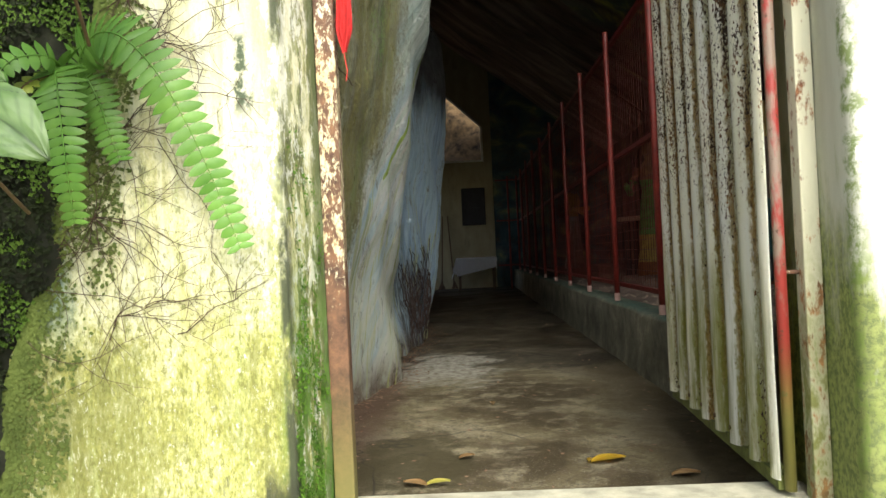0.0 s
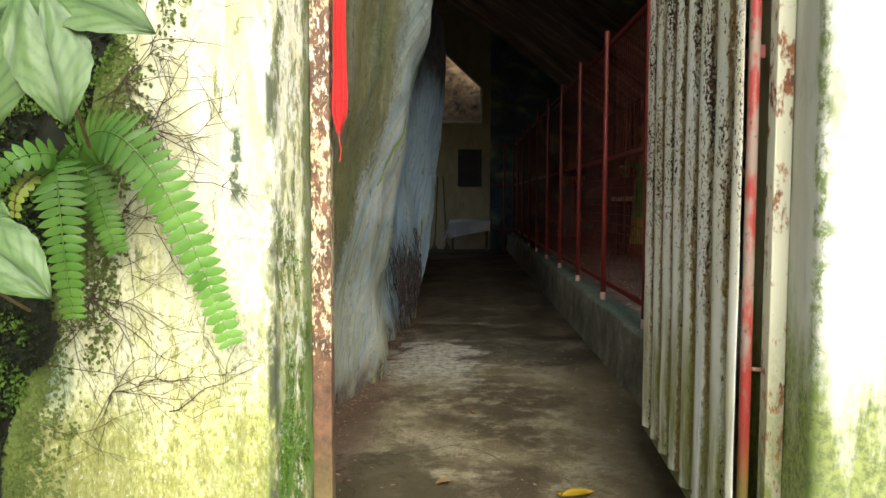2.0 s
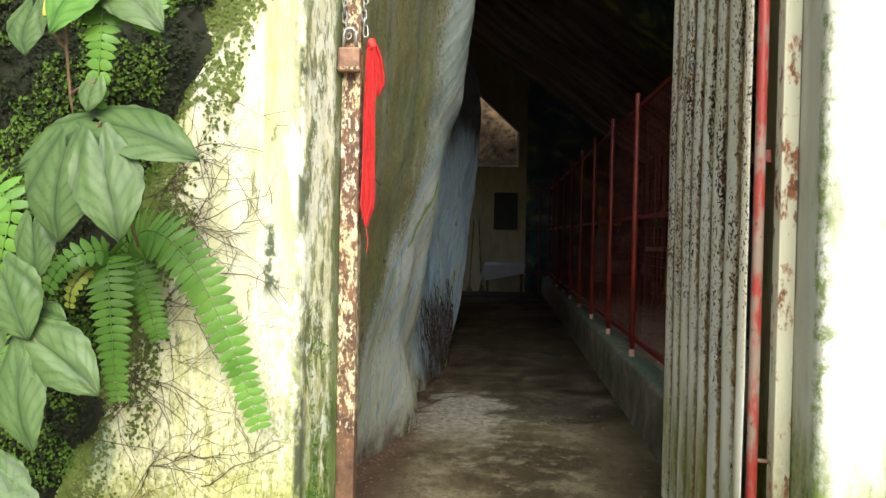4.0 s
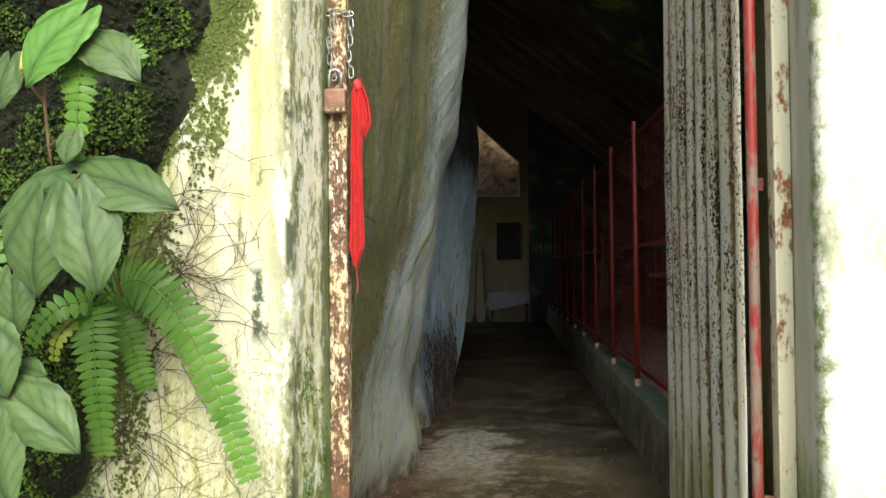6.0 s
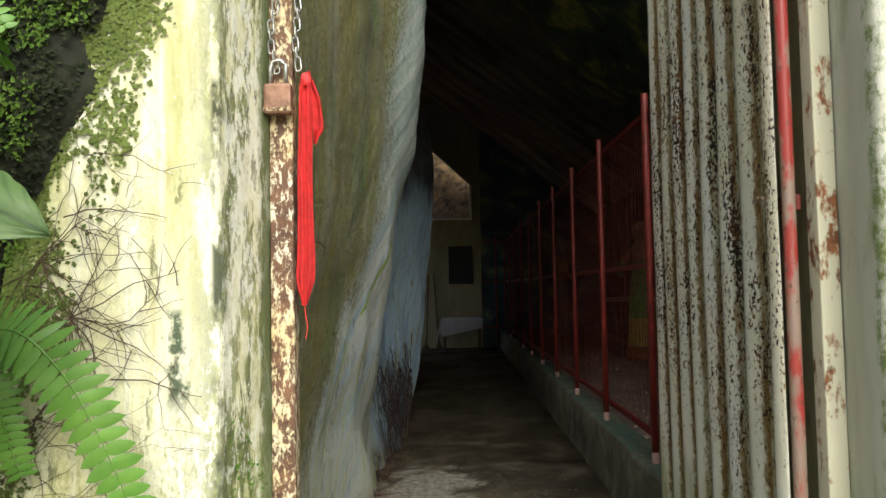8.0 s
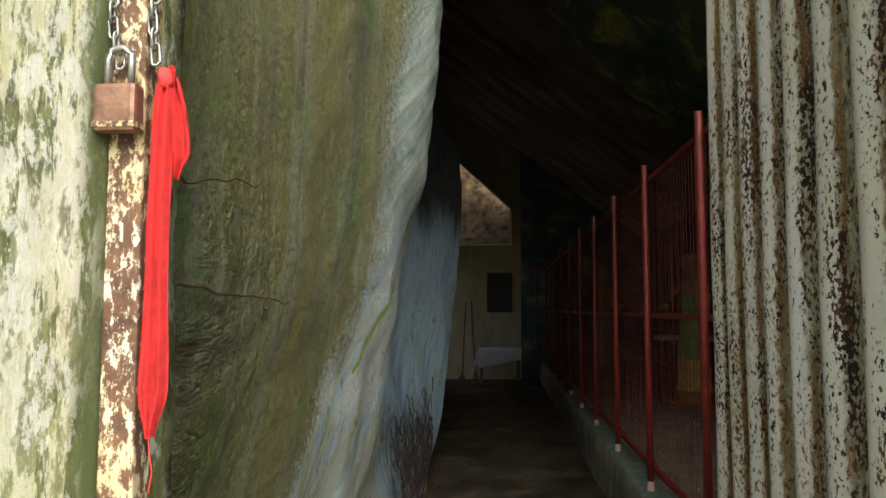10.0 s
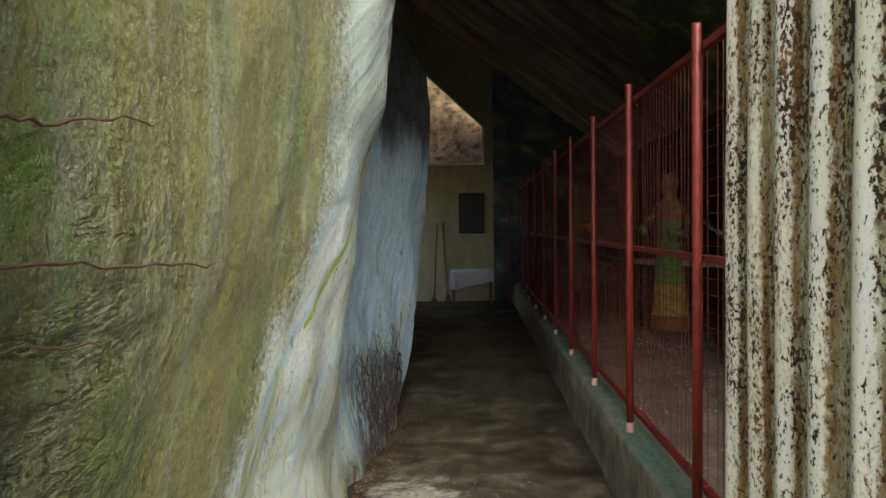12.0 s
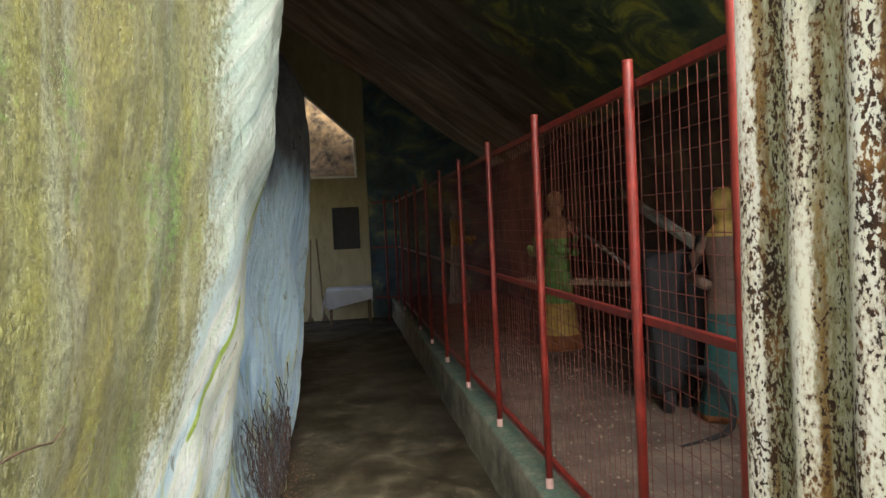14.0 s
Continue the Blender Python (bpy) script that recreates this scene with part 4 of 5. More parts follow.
part("bottom_rail", leaf_bar(0.018, leaf_len + 0.002, -0.020, 0.020, 0.145, 0.178), M_MOSSRAIL, gate, "algae-green bottom rail")
part("free_stile", leaf_bar(leaf_len - 0.018, leaf_len + 0.014, -0.030, -0.003, 0.182, 2.5), M_RED, gate, "red angle stile")
part("middle_rail", leaf_bar(0.018, leaf_len - 0.032, -0.030, -0.003, 1.32, 1.35), M_RED, gate, "red rail")
part("top_rail", leaf_bar(0.018, leaf_len, -0.030, 0.02, 2.502, 2.53), M_RED, gate, "red rail")
part("tie_wire", tube(bmesh.new(), [LEAF_A + leaf_dir * 0.02 + leaf_side * 0.018 + Vector((0, 0, 1.345)), LEAF_A + leaf_dir * 0.055 + leaf_side * 0.034 + Vector((0, 0, 1.347)), LEAF_A + leaf_dir * 0.10 + leaf_side * 0.030 + Vector((0, 0, 1.345))], 0.004, 7), M_POST, gate)
for u in (1.043, 0.896, 0.749, 0.602, 0.455, 0.308):
    p = LEAF_A + leaf_dir * u + leaf_side * 0.036 + Vector((0, 0, 0.215))
    part("rivet", tube(bmesh.new(), [p, p + leaf_side * 0.004], 0.006, 8), M_POST, gate)

# chain, padlock and red cloth on the left post
lock = empty("padlock", "rusty brown padlock with a steel shackle hanging on the post", "padlock", at=(0, 0.034, 0))
part("body", boxed(-0.322, -0.268, 1.578, 1.604, 1.525, 1.585, bevel=0.006), M_LOCK, lock)
bm = boxed(-0.3225, -0.2675, 1.5775, 1.6045, 1.530, 1.537, bevel=0.001)
part("base_band", bm, M_POST, lock)
arch = [(-0.310, 1.591, 1.583)] + [(-0.295 + 0.015 * math.cos(math.pi * (1 - k / 8)), 1.591, 1.617 + 0.015 * math.sin(math.pi * k / 8)) for k in range(9)] + [(-0.280, 1.591, 1.583)]
part("shackle", tube(bmesh.new(), arch, 0.0045, 9), M_STEEL, lock, "steel shackle", True)


def chain_link(flip):
    bm = bmesh.new()
    pts = [(0.006 * math.cos(a), 0, 0.006 * math.sin(a) + (0.008 if math.sin(a) > 0 else -0.008)) for a in [2 * math.pi * k / 12 for k in range(12)]]
    pts.append(pts[0])
    tube(bm, pts, 0.002, 6, cap=False)
    return bm


chain = empty("chain", "thin steel chain looped round the gate post", "chain", at=(0, 0.034, 0))
path = [Vector((-0.300, 1.600, 1.622)) + Vector((-0.012 * math.sin(k * 0.5), 0, 0.020 * k)) for k in range(8)]
path += [Vector((-0.318 + 0.013 * k, 1.606, 1.775 + 0.004 * math.sin(k))) for k in range(5)]
path += [Vector((-0.262, 1.612, 1.770)) + Vector((0.003 * math.sin(k), 0, -0.020 * k)) for k in range(8)]
base_link = None
for k, p in enumerate(path):
    turn = 90 * (k % 2)
    lean = 90 if 8 <= k < 13 else 0
    if base_link is None:
        base_link = part("link", chain_link(0), M_STEEL, chain, smooth=True)
        ln = base_link
    else:
        ln = new("link", base_link.data)
        ln.parent = chain
    ln.matrix_basis = Matrix.Translation(p) @ pose(0, 0, 0, 0, lean, turn)

cloth = empty("red_cloth", "strip of bright red cloth knotted to the gate chain", "cloth", at=(0.012, 0.036, 0))


def cloth_tail(pts, width, folds, seed):
    bm = bmesh.new()
    rows = []
    n = len(pts)
    for i in range(40):
        t = i / 39 * (n - 1)
        k = min(int(t), n - 2)
        p = Vector(pts[k]).lerp(Vector(pts[k + 1]), t - k)
        w = lerp_table(i / 39, width)
        row = []
        for q in range(13):
            s = q / 12 - 0.5
            fold = 0.006 * math.sin(s * folds * 6.28 + seed) + 0.003 * fbm((s * 3, i * 0.12, seed), 3)
            row.append(bm.verts.new(p + Vector((s * w, fold, 0.006 * fbm((s * 4, i * 0.1, seed + 3), 2)))))
        rows.append(row)
    for a, b in zip(rows, rows[1:]):
        for q in range(12):
            bm.faces.new((a[q], a[q + 1], b[q + 1], b[q]))
    bmesh.ops.solidify(bm, geom=list(bm.faces), thickness=0.0015)
    return bm


part("tail", cloth_tail([(-0.258, 1.612, 1.612), (-0.257, 1.600, 1.56), (-0.259, 1.598, 1.40), (-0.258, 1.597, 1.25), (-0.262, 1.60, 1.155)], ((0, 0.018), (0.15, 0.024), (0.6, 0.030), (0.85, 0.036), (1, 0.010)), 2.2, 1.0), M_CLOTH, cloth, smooth=True)
part("tail", cloth_tail([(-0.252, 1.620, 1.60), (-0.238, 1.610, 1.56), (-0.232, 1.61, 1.50), (-0.240, 1.612, 1.47)], ((0, 0.016), (0.6, 0.022), (1, 0.006)), 1.2, 2.0), M_CLOTH, cloth, smooth=True)
bm = bmesh.new()
bmesh.ops.create_icosphere(bm, subdivisions=3, radius=0.011)
for v in bm.verts:
    v.co = Vector((v.co.x * 0.9, v.co.y * 0.8, v.co.z * 1.2)) * (1 + 0.3 * fbm(v.co * 60, 3)) + Vector((-0.256, 1.604, 1.598))
part("knot", bm, M_CLOTH, cloth, smooth=True)
part("thread", tube(bmesh.new(), [(-0.262, 1.60, 1.156), (-0.259, 1.60, 1.13), (-0.256, 1.60, 1.115), (-0.260, 1.60, 1.09)], 0.0008, 5), M_CLOTH, cloth)

# ---------- fence of the diorama ----------
fence = empty("wire_fence", "red painted steel fence with square wire mesh on the ledge", "fence")
POSTS = [3.155, 3.80, 4.95, 6.07, 7.22, 8.36, 9.50, 10.64, 11.78, 12.92, 14.06]
bm = bmesh.new()
tube(bm, [(0, 0, 0), (0, 0, 0.9), (0, 0, 1.755), (0, 0, 1.765)], 0.0175, 12)
bm.verts.ensure_lookup_table()
first = part("post", bm, M_RED, fence, smooth=True)
first.location = (0.975, POSTS[0], 0.338)
M_BASE = m_simple("pale scuffed pink paint", (0.45, 0.28, 0.25), 0.7)
collar = part("base_collar", tube(bmesh.new(), [(0, 0, 0), (0, 0, 0.05)], 0.0192, 12), M_BASE, first, "scuffed pale foot")
for y in POSTS[1:]:
    p = new("post", first.data)
    p.parent = fence
    p.location = (0.975, y, 0.338)
    c = new("base_collar", collar.data)
    c.parent = p
for a, b in zip(POSTS, POSTS[1:]):
    for z, h in ((2.015, 0.028), (1.262, 0.026), (0.43, 0.026)):
        part("rail", boxed(0.999, 1.025, a + 0.002, b - 0.002, z, z + h, bevel=0.002), M_RED, fence)
    bm = bmesh.new()
    n = round((b - a) / 0.057)
    for k in range(1, n):
        y = a + (b - a) * k / n
        q = random.uniform(-0.006, 0.006)
        tube(bm, [(1.03, y, 0.43), (1.03 + q, y + q, 1.2), (1.03, y, 2.04)], 0.0015, 4, cap=False)
    for k in range(1, 27):
        z = 0.43 + 1.6 * k / 27
        tube(bm, [(1.033, a, z), (1.033, b, z + random.uniform(-0.006, 0.006))], 0.0015, 4, cap=False)
    tagged(part("wire_panel", bm, M_WIRE, fence, "thin square wire mesh"), kind="stuff")
# return of the fence to the end wall
p = new("post", first.data)
p.parent = fence
p.location = (0.807, 14.06, 0.0)
p.scale.z = 1.19
for z in (2.015, 1.262, 0.43):
    part("rail", boxed(0.58, 0.952, 14.05, 14.075, z, z + 0.026, bevel=0.002), M_RED, fence)

# ---------- statues and things on the platform ----------
def statue(name, label, at, height, turn, mats, arms=(35, 20), lean=0.0, bands=(0.80, 0.56, 0.08)):
    """A plain standing figure in one mesh; bands of paint by height."""
    bm = bmesh.new()
    prof = [(0.00, 0.17), (0.03, 0.175), (0.10, 0.15), (0.30, 0.125), (0.46, 0.115), (0.55, 0.105), (0.62, 0.09), (0.70, 0.105), (0.79, 0.112), (0.825, 0.075), (0.85, 0.042),
            (0.868, 0.040), (0.885, 0.055), (0.92, 0.066), (0.96, 0.062), (0.985, 0.042), (1.0, 0.008)]
    seg = 20
    rings = []
    for t, r in prof:
        r *= 0.78 if t < 0.84 else 0.9
        flat = 0.72 if t < 0.84 else 0.95
        rings.append([bm.verts.new((r * height * (1 + 0.10 * math.sin(5 * a + t * 9) * (t < 0.45)) * math.cos(a), r * height * flat * (1 + 0.08 * math.sin(4 * a) * (t < 0.45)) * math.sin(a), t * height)) for a in [2 * math.pi * k / seg for k in range(seg)]])
    for a, b in zip(rings, rings[1:]):
        for k in range(seg):
            bm.faces.new((a[k], a[(k + 1) % seg], b[(k + 1) % seg], b[k]))
    bm.faces.new(rings[0][::-1])
    bm.faces.new(rings[-1])
    for s, bend in ((-1, arms[0]), (1, arms[1])):
        sh = Vector((s * 0.088, 0, 0.785)) * height
        el = sh + Vector((s * 0.05, -0.06 * math.sin(radians(bend)), -0.17)) * height
        hd = el + Vector((-s * 0.05, -0.16 * math.sin(radians(bend)) - 0.02, -0.13 * math.cos(radians(bend)) + 0.05)) * height
        tube(bm, [sh, sh.lerp(el, 0.5) + Vector((s * 0.01, 0, 0)) * height, el, el.lerp(hd, 0.6), hd], 0.036 * height, 10, 0.022 * height)
    for f in bm.faces:
        z = f.calc_center_median().z / height
        f.material_index = next((n for n, b in enumerate(bands) if z > b), 3)
    ob = mesh_object(name, bm, mats, True)
    ob.matrix_world = pose(*at, lean, 0, turn)
    return tagged(ob, label, "statue", "statues on the platform")


M_SKIN = m_simple("tan painted cement", (0.24, 0.13, 0.06), 0.7)
M_YELLOW = m_simple("ochre yellow painted cement", (0.36, 0.24, 0.06), 0.7)
M_GREENP = m_simple("green painted cement", (0.10, 0.25, 0.06), 0.7)
M_TEAL = m_simple("teal painted cement", (0.008, 0.055, 0.052), 0.6)
M_PINK = m_simple("pale pink painted cement", (0.12, 0.072, 0.05), 0.7)
M_CHALK = m_simple("chalky white painted cement", (0.24, 0.22, 0.19), 0.8)
M_PLANK = m_simple("pale dusty plank", (0.36, 0.27, 0.19), 0.8)
M_ORANGE = m_simple("orange painted cement", (0.2, 0.07, 0.02), 0.7)
M_BLACKP = m_simple("black painted cement", (0.010, 0.010, 0.012), 0.8)
statue("statue", "painted statue in a yellow top and white skirt", (1.90, 13.4, 0.345), 1.66, 60, [M_CHALK, M_YELLOW, M_CHALK, M_CHALK], (70, 30))
statue("statue", "painted statue in a green wrap over a yellow skirt", (2.10, 8.50, 0.352), 1.53, -35, [M_SKIN, M_GREENP, M_YELLOW, M_ORANGE], (85, 75), 0.0, (0.66, 0.36, 0.07))
statue("statue", "painted statue with a pink torso and teal wrap", (2.33, 5.74, 0.358), 1.40, -25, [M_YELLOW, M_PINK, M_TEAL, M_ORANGE], (60, 60), 0.0, (0.80, 0.44, 0.05))
statue("statue", "small painted statue in a teal wrap close to the gate", (1.80, 4.02, 0.348), 0.66, 10, [M_SKIN, M_TEAL, M_TEAL, M_ORANGE], (30, 30))

# pale plank on trestle legs behind the figure in green
tb = empty("plank_table", "low dark trestle with a pale plank top", "table", at=(2.29, 8.40, 0))
tb.rotation_euler = (0, 0, radians(-54.7))
part("tabletop", boxed(-0.72, 0.72, -0.10, 0.10, 0.985, 1.035, bevel=0.008), M_PLANK, tb, "pale plank top")
for x, y in ((-0.60, -0.07), (0.60, -0.07), (-0.60, 0.07), (0.60, 0.07)):
    part("leg", boxed(x - 0.025, x + 0.025, y - 0.02, y + 0.02, 0.35, 0.985, bevel=0.004), M_DARKWOOD, tb)
# poles leaning along the mural
for a, b, r in (((2.62, 10.15, 1.66), (2.58, 7.0, 0.93), 0.024), ((2.64, 8.2, 1.82), (2.60, 6.4, 1.30), 0.045)):
    tagged(mesh_object("leaning_pole", tube(bmesh.new(), [a, tuple((p + q) / 2 for p, q in zip(a, b)), b], r, 10), M_GREY, True), "pale grey pole leaning against the mural", "pole", "leaning poles")
# black draped prop beside the pink statue, with a curved tail
cp = empty("curved_prop", "black draped prop with a curved tail on the platform", "prop")
bm = bmesh.new()
rings = []
for t_ in [q / 14 for q in range(15)]:
    z = 0.50 + 0.86 * t_
    wx, wy = 0.16 + 0.08 * t_, 0.10 + 0.03 * math.sin(t_ * 3)
    rings.append([bm.verts.new((2.13 + 0.05 * t_ + wx * (1 + 0.10 * math.sin(7 * a + 3 * t_)) * math.cos(a), 6.06 + wy * (1 + 0.14 * math.sin(6 * a)) * math.sin(a), z + 0.03 * math.sin(3 * a))) for a in [2 * math.pi * n / 24 for n in range(24)]])
for a, b in zip(rings, rings[1:]):
    for n in range(24):
        bm.faces.new((a[n], a[(n + 1) % 24], b[(n + 1) % 24], b[n]))
bm.faces.new(rings[0][::-1])
bm.faces.new(rings[-1])
part("drape", bm, M_BLACKP, cp, "black drape with soft folds", True)
for x, y in ((2.06, 6.02), (2.22, 6.10)):
    part("leg", tube(bmesh.new(), [(x, y, 0.352), (x + 0.01, y, 0.42), (x, y, 0.54)], 0.035, 10, 0.045), M_BLACKP, cp, smooth=True)
part("tail", tube(bmesh.new(), spline([(2.16, 5.98, 0.62), (2.17, 5.72, 0.66), (2.19, 5.55, 0.58), (2.20, 5.48, 0.47), (2.14, 5.42, 0.39), (1.98, 5.36, 0.365), (1.80, 5.30, 0.36)], 24), 0.034, 10, 0.010), M_BLACKP, cp, smooth=True)

# grit and crumbs on the platform
verts, faces = [], []
for _ in range(1500):
    x, y = random.uniform(1.08, 2.6), random.uniform(2.8, 9.5)
    sz, a = random.uniform(0.004, 0.016), random.uniform(0, 6.28)
    z = 0.338 + 0.02 * fbm((x * 2, y * 2, 0), 4) + 0.02 * (x - 1.06)
    i = len(verts)
    verts += [(x + sz * math.cos(a + q * 2.09), y + sz * math.sin(a + q * 2.09), z) for q in range(3)] + [(x, y, z + sz * 0.7)]
    faces += [(i, i + 1, i + 3), (i + 1, i + 2, i + 3), (i + 2, i, i + 3)]
me = bpy.data.meshes.new("platform_grit")
me.from_pydata(verts, [], faces)
me.materials.append(m_simple("pale grit", (0.24, 0.19, 0.15), 0.9))
tagged(new("platform_grit", me), "crumbs of plaster and grit on the platform", "grit", "", "stuff")

# ---------- far end ----------
board = empty("notice_board", "dark framed board hanging on the end wall", "board", at=(0.02, 0, 0))
part("panel", boxed(-0.045, 0.345, FY - 0.030, FY - 0.004, 1.29, 1.95), M_DARKWOOD, board)
for a in ((-0.085, -0.045, 1.25, 1.99), (0.345, 0.385, 1.25, 1.99)):
    part("frame_side", boxed(a[0], a[1], FY - 0.04, FY - 0.003, a[2], a[3], bevel=0.004), M_DARKWOOD, board)
for a in ((1.25, 1.29), (1.95, 1.99), (1.60, 1.625)):
    part("frame_bar", boxed(-0.044, 0.344, FY - 0.038, FY - 0.0035, a[0], a[1], bevel=0.004), M_DARKWOOD, board)

tab = empty("low_table", "low wooden table standing before the end wall", "table")
TX0, TX1, TY0, TY1, TH = -0.21, 0.55, 14.25, 14.80, 0.60
part("tabletop", boxed(TX0, TX1, TY0, TY1, TH - 0.03, TH, bevel=0.006), M_WOOD, tab)
for x in (TX0 + 0.05, TX1 - 0.05):
    for y in (TY0 + 0.05, TY1 - 0.05):
        part("leg", boxed(x - 0.022, x + 0.022, y - 0.022, y + 0.022, 0.0, TH - 0.03, bevel=0.003), M_WOOD, tab)
part("apron", boxed(TX0 + 0.075, TX1 - 0.075, TY0 + 0.04, TY0 + 0.06, TH - 0.13, TH - 0.03), M_WOOD, tab)
# cloth: lies on the top and hangs aslant at the corner
bm = bmesh.new()
nx_, ny_ = 44, 34
g = []
for i in range(nx_ + 1):
    row = []
    for j in range(ny_ + 1):
        u = TX0 - 0.30 + (TX1 - TX0 + 0.36) * i / nx_
        v = TY0 - 0.34 + (TY1 - TY0 + 0.36) * j / ny_
        ox, oy = max(0, TX0 - u) + max(0, u - TX1), max(0, TY0 - v) + max(0, v - TY1)
        x = min(max(u, TX0 - 0.012), TX1 + 0.012)
        y = min(max(v, TY0 - 0.012), TY1 + 0.012)
        drop = max(ox, oy) * (0.55 + 0.45 * (1 - (u - TX0) / (TX1 - TX0)) if oy > 0 else 1.0)
        if ox > 0 and oy > 0:
            drop = (ox + oy) * 0.62
            x -= 0.25 * min(ox, oy)
            y -= 0.25 * min(ox, oy)
        fold = 0.018 * math.sin(u * 34 + v * 3) * min(1, drop * 5)
        if oy > 0:
            y -= abs(fold) + 0.02 * drop
        if ox > 0:
            x -= abs(0.018 * math.sin(v * 30)) * min(1, drop * 5)
        row.append(bm.verts.new((x, y, TH + 0.006 - drop + 0.003 * fbm((u * 8, v * 8, 1), 3))))
    g.append(row)
for a, b in zip(g, g[1:]):
    for j in range(ny_):
        bm.faces.new((a[j], b[j], b[j + 1], a[j + 1]))
bmesh.ops.solidify(bm, geom=list(bm.faces), thickness=0.002)
tagged(mesh_object("tablecloth", bm, M_WHITE, True), "rumpled white cloth thrown over the low table", "tablecloth")

for a, b in (((-0.46, 14.93, 1.45), (-0.52, 14.70, 0.02)), ((-0.36, 14.95, 1.45), (-0.28, 14.84, 0.02))):
    br = empty("broom", "long-handled broom leaning on the end wall", "broom", group="brooms at the end wall")
    part("handle", tube(bmesh.new(), [b, a], 0.013, 8), M_WOOD, br)
    bm = bmesh.new()
    for k in range(26):
        dx, dy = random.uniform(-0.07, 0.07), random.uniform(-0.03, 0.03)
        tube(bm, [(b[0], b[1], 0.17), (b[0] + dx, b[1] + dy, 0.012)], 0.006, 5)
    part("bristles", bm, M_WOOD, br)

# ---------- plants on the gate pillar ----------
M_FERN = m_leaf("fresh green fern", (0.070, 0.185, 0.022), (0.15, 0.30, 0.05))
M_FERNY = m_leaf("yellow-green young fern", (0.26, 0.36, 0.05), (0.40, 0.46, 0.08))
M_BEG = m_leaf("dull green begonia leaf", (0.042, 0.088, 0.024), (0.088, 0.140, 0.046), 0.45, True)
M_BEGL = m_leaf("light green begonia leaf", (0.07, 0.18, 0.028), (0.12, 0.25, 0.05), 0.45, True)
M_YLEAF = m_leaf("yellowed leaf", (0.50, 0.46, 0.08), (0.60, 0.54, 0.14))
M_STEM = m_simple("reddish plant stem", (0.16, 0.10, 0.05), 0.7)
M_MOSS = m_leaf("moss leaflets", (0.040, 0.085, 0.008), (0.11, 0.19, 0.022), 0.8)
M_MOSSD = m_leaf("dark moss leaflets", (0.008, 0.012, 0.004), (0.022, 0.032, 0.008), 0.9)

# mossy bank swelling out of the wall
MOSS_EDGE = ((-0.05, -1.02), (0.40, -0.93), (0.73, -0.82), (1.01, -0.755), (1.19, -0.695), (1.35, -0.66), (1.57, -0.585), (1.75, -0.52), (2.1, -0.42), (2.5, -0.36))


def bank_y(x, z):
    d = lerp_table(z, MOSS_EDGE) - x + 0.04 * fbm((x * 5, z * 5, 1), 4)
    out = max(0.0, d)
    sw = 0.17 * (1 - math.exp(-out * 3.2)) + 0.05 * out
    return 1.447 - sw - (0.035 * fbm((x * 7, z * 7, 2), 5) * min(1, out * 8)) + (0.02 if d <= 0 else 0)


bm = bmesh.new()
g = []
for i in range(141):
    x = -2.6 + 2.3 * (i / 140) ** 0.7
    g.append([bm.verts.new((x, bank_y(x, z), z)) for z in [-0.05 + 2.55 * j / 150 for j in range(151)]])
for a, b in zip(g, g[1:]):
    for j in range(150):
        if min(v.co.y for v in (a[j], b[j], b[j + 1], a[j + 1])) < 1.448:
            bm.faces.new((a[j], b[j], b[j + 1], a[j + 1]))
for v in [v for v in bm.verts if not v.link_faces]:
    bm.verts.remove(v)
tagged(mesh_object("moss_bank", bm, M_SOIL, True), "dark soil bank matted with moss and roots on the wall", "moss bank", "", "stuff")


def leaflet_cloud(name, count, material, size, zone, label):
    verts, faces = [], []
    tries = 0
    while len(faces) < count * 2 and tries < count * 12:
        tries += 1
        x, z = random.uniform(-1.5, -0.40), random.uniform(0.0, 2.1)
        d = lerp_table(z, MOSS_EDGE) - x
        if d < 0.0 or fbm((x * 6 + zone, z * 6, zone), 3) < zone * 0.26 - 0.32 + 0.2 * (d < 0.03):
            continue
        y = bank_y(x, z) - random.uniform(0.0, 0.018)
        a = random.uniform(0, 6.28)
        s = size * random.uniform(0.6, 1.4)
        u = Vector((math.cos(a), random.uniform(-0.6, 0.2), math.sin(a))).normalized() * s
        w = Vector((-math.sin(a), random.uniform(-0.5, 0.5), math.cos(a))).normalized() * s * 0.45
        p = Vector((x, y, z))
        i = len(verts)
        n_ = u.cross(w).normalized() * s * 0.2
        verts += [p - u * 0.5, p + w + n_, p + u * 0.7, p - w + n_]
        faces += [(i, i + 1, i + 2), (i, i + 2, i + 3)]
    me = bpy.data.meshes.new(name)
    me.from_pydata([tuple(v) for v in verts], [], faces)
    me.materials.append(material)
    return tagged(new(name, me), label, "moss", "", "stuff")


leaflet_cloud("moss_leaflets", 42000, M_MOSS, 0.0075, 1.0, "tiny green moss leaflets on the dark bank")
leaflet_cloud("dark_moss_leaflets", 26000, M_MOSSD, 0.010, 0.0, "dark withered moss leaflets on the bank")


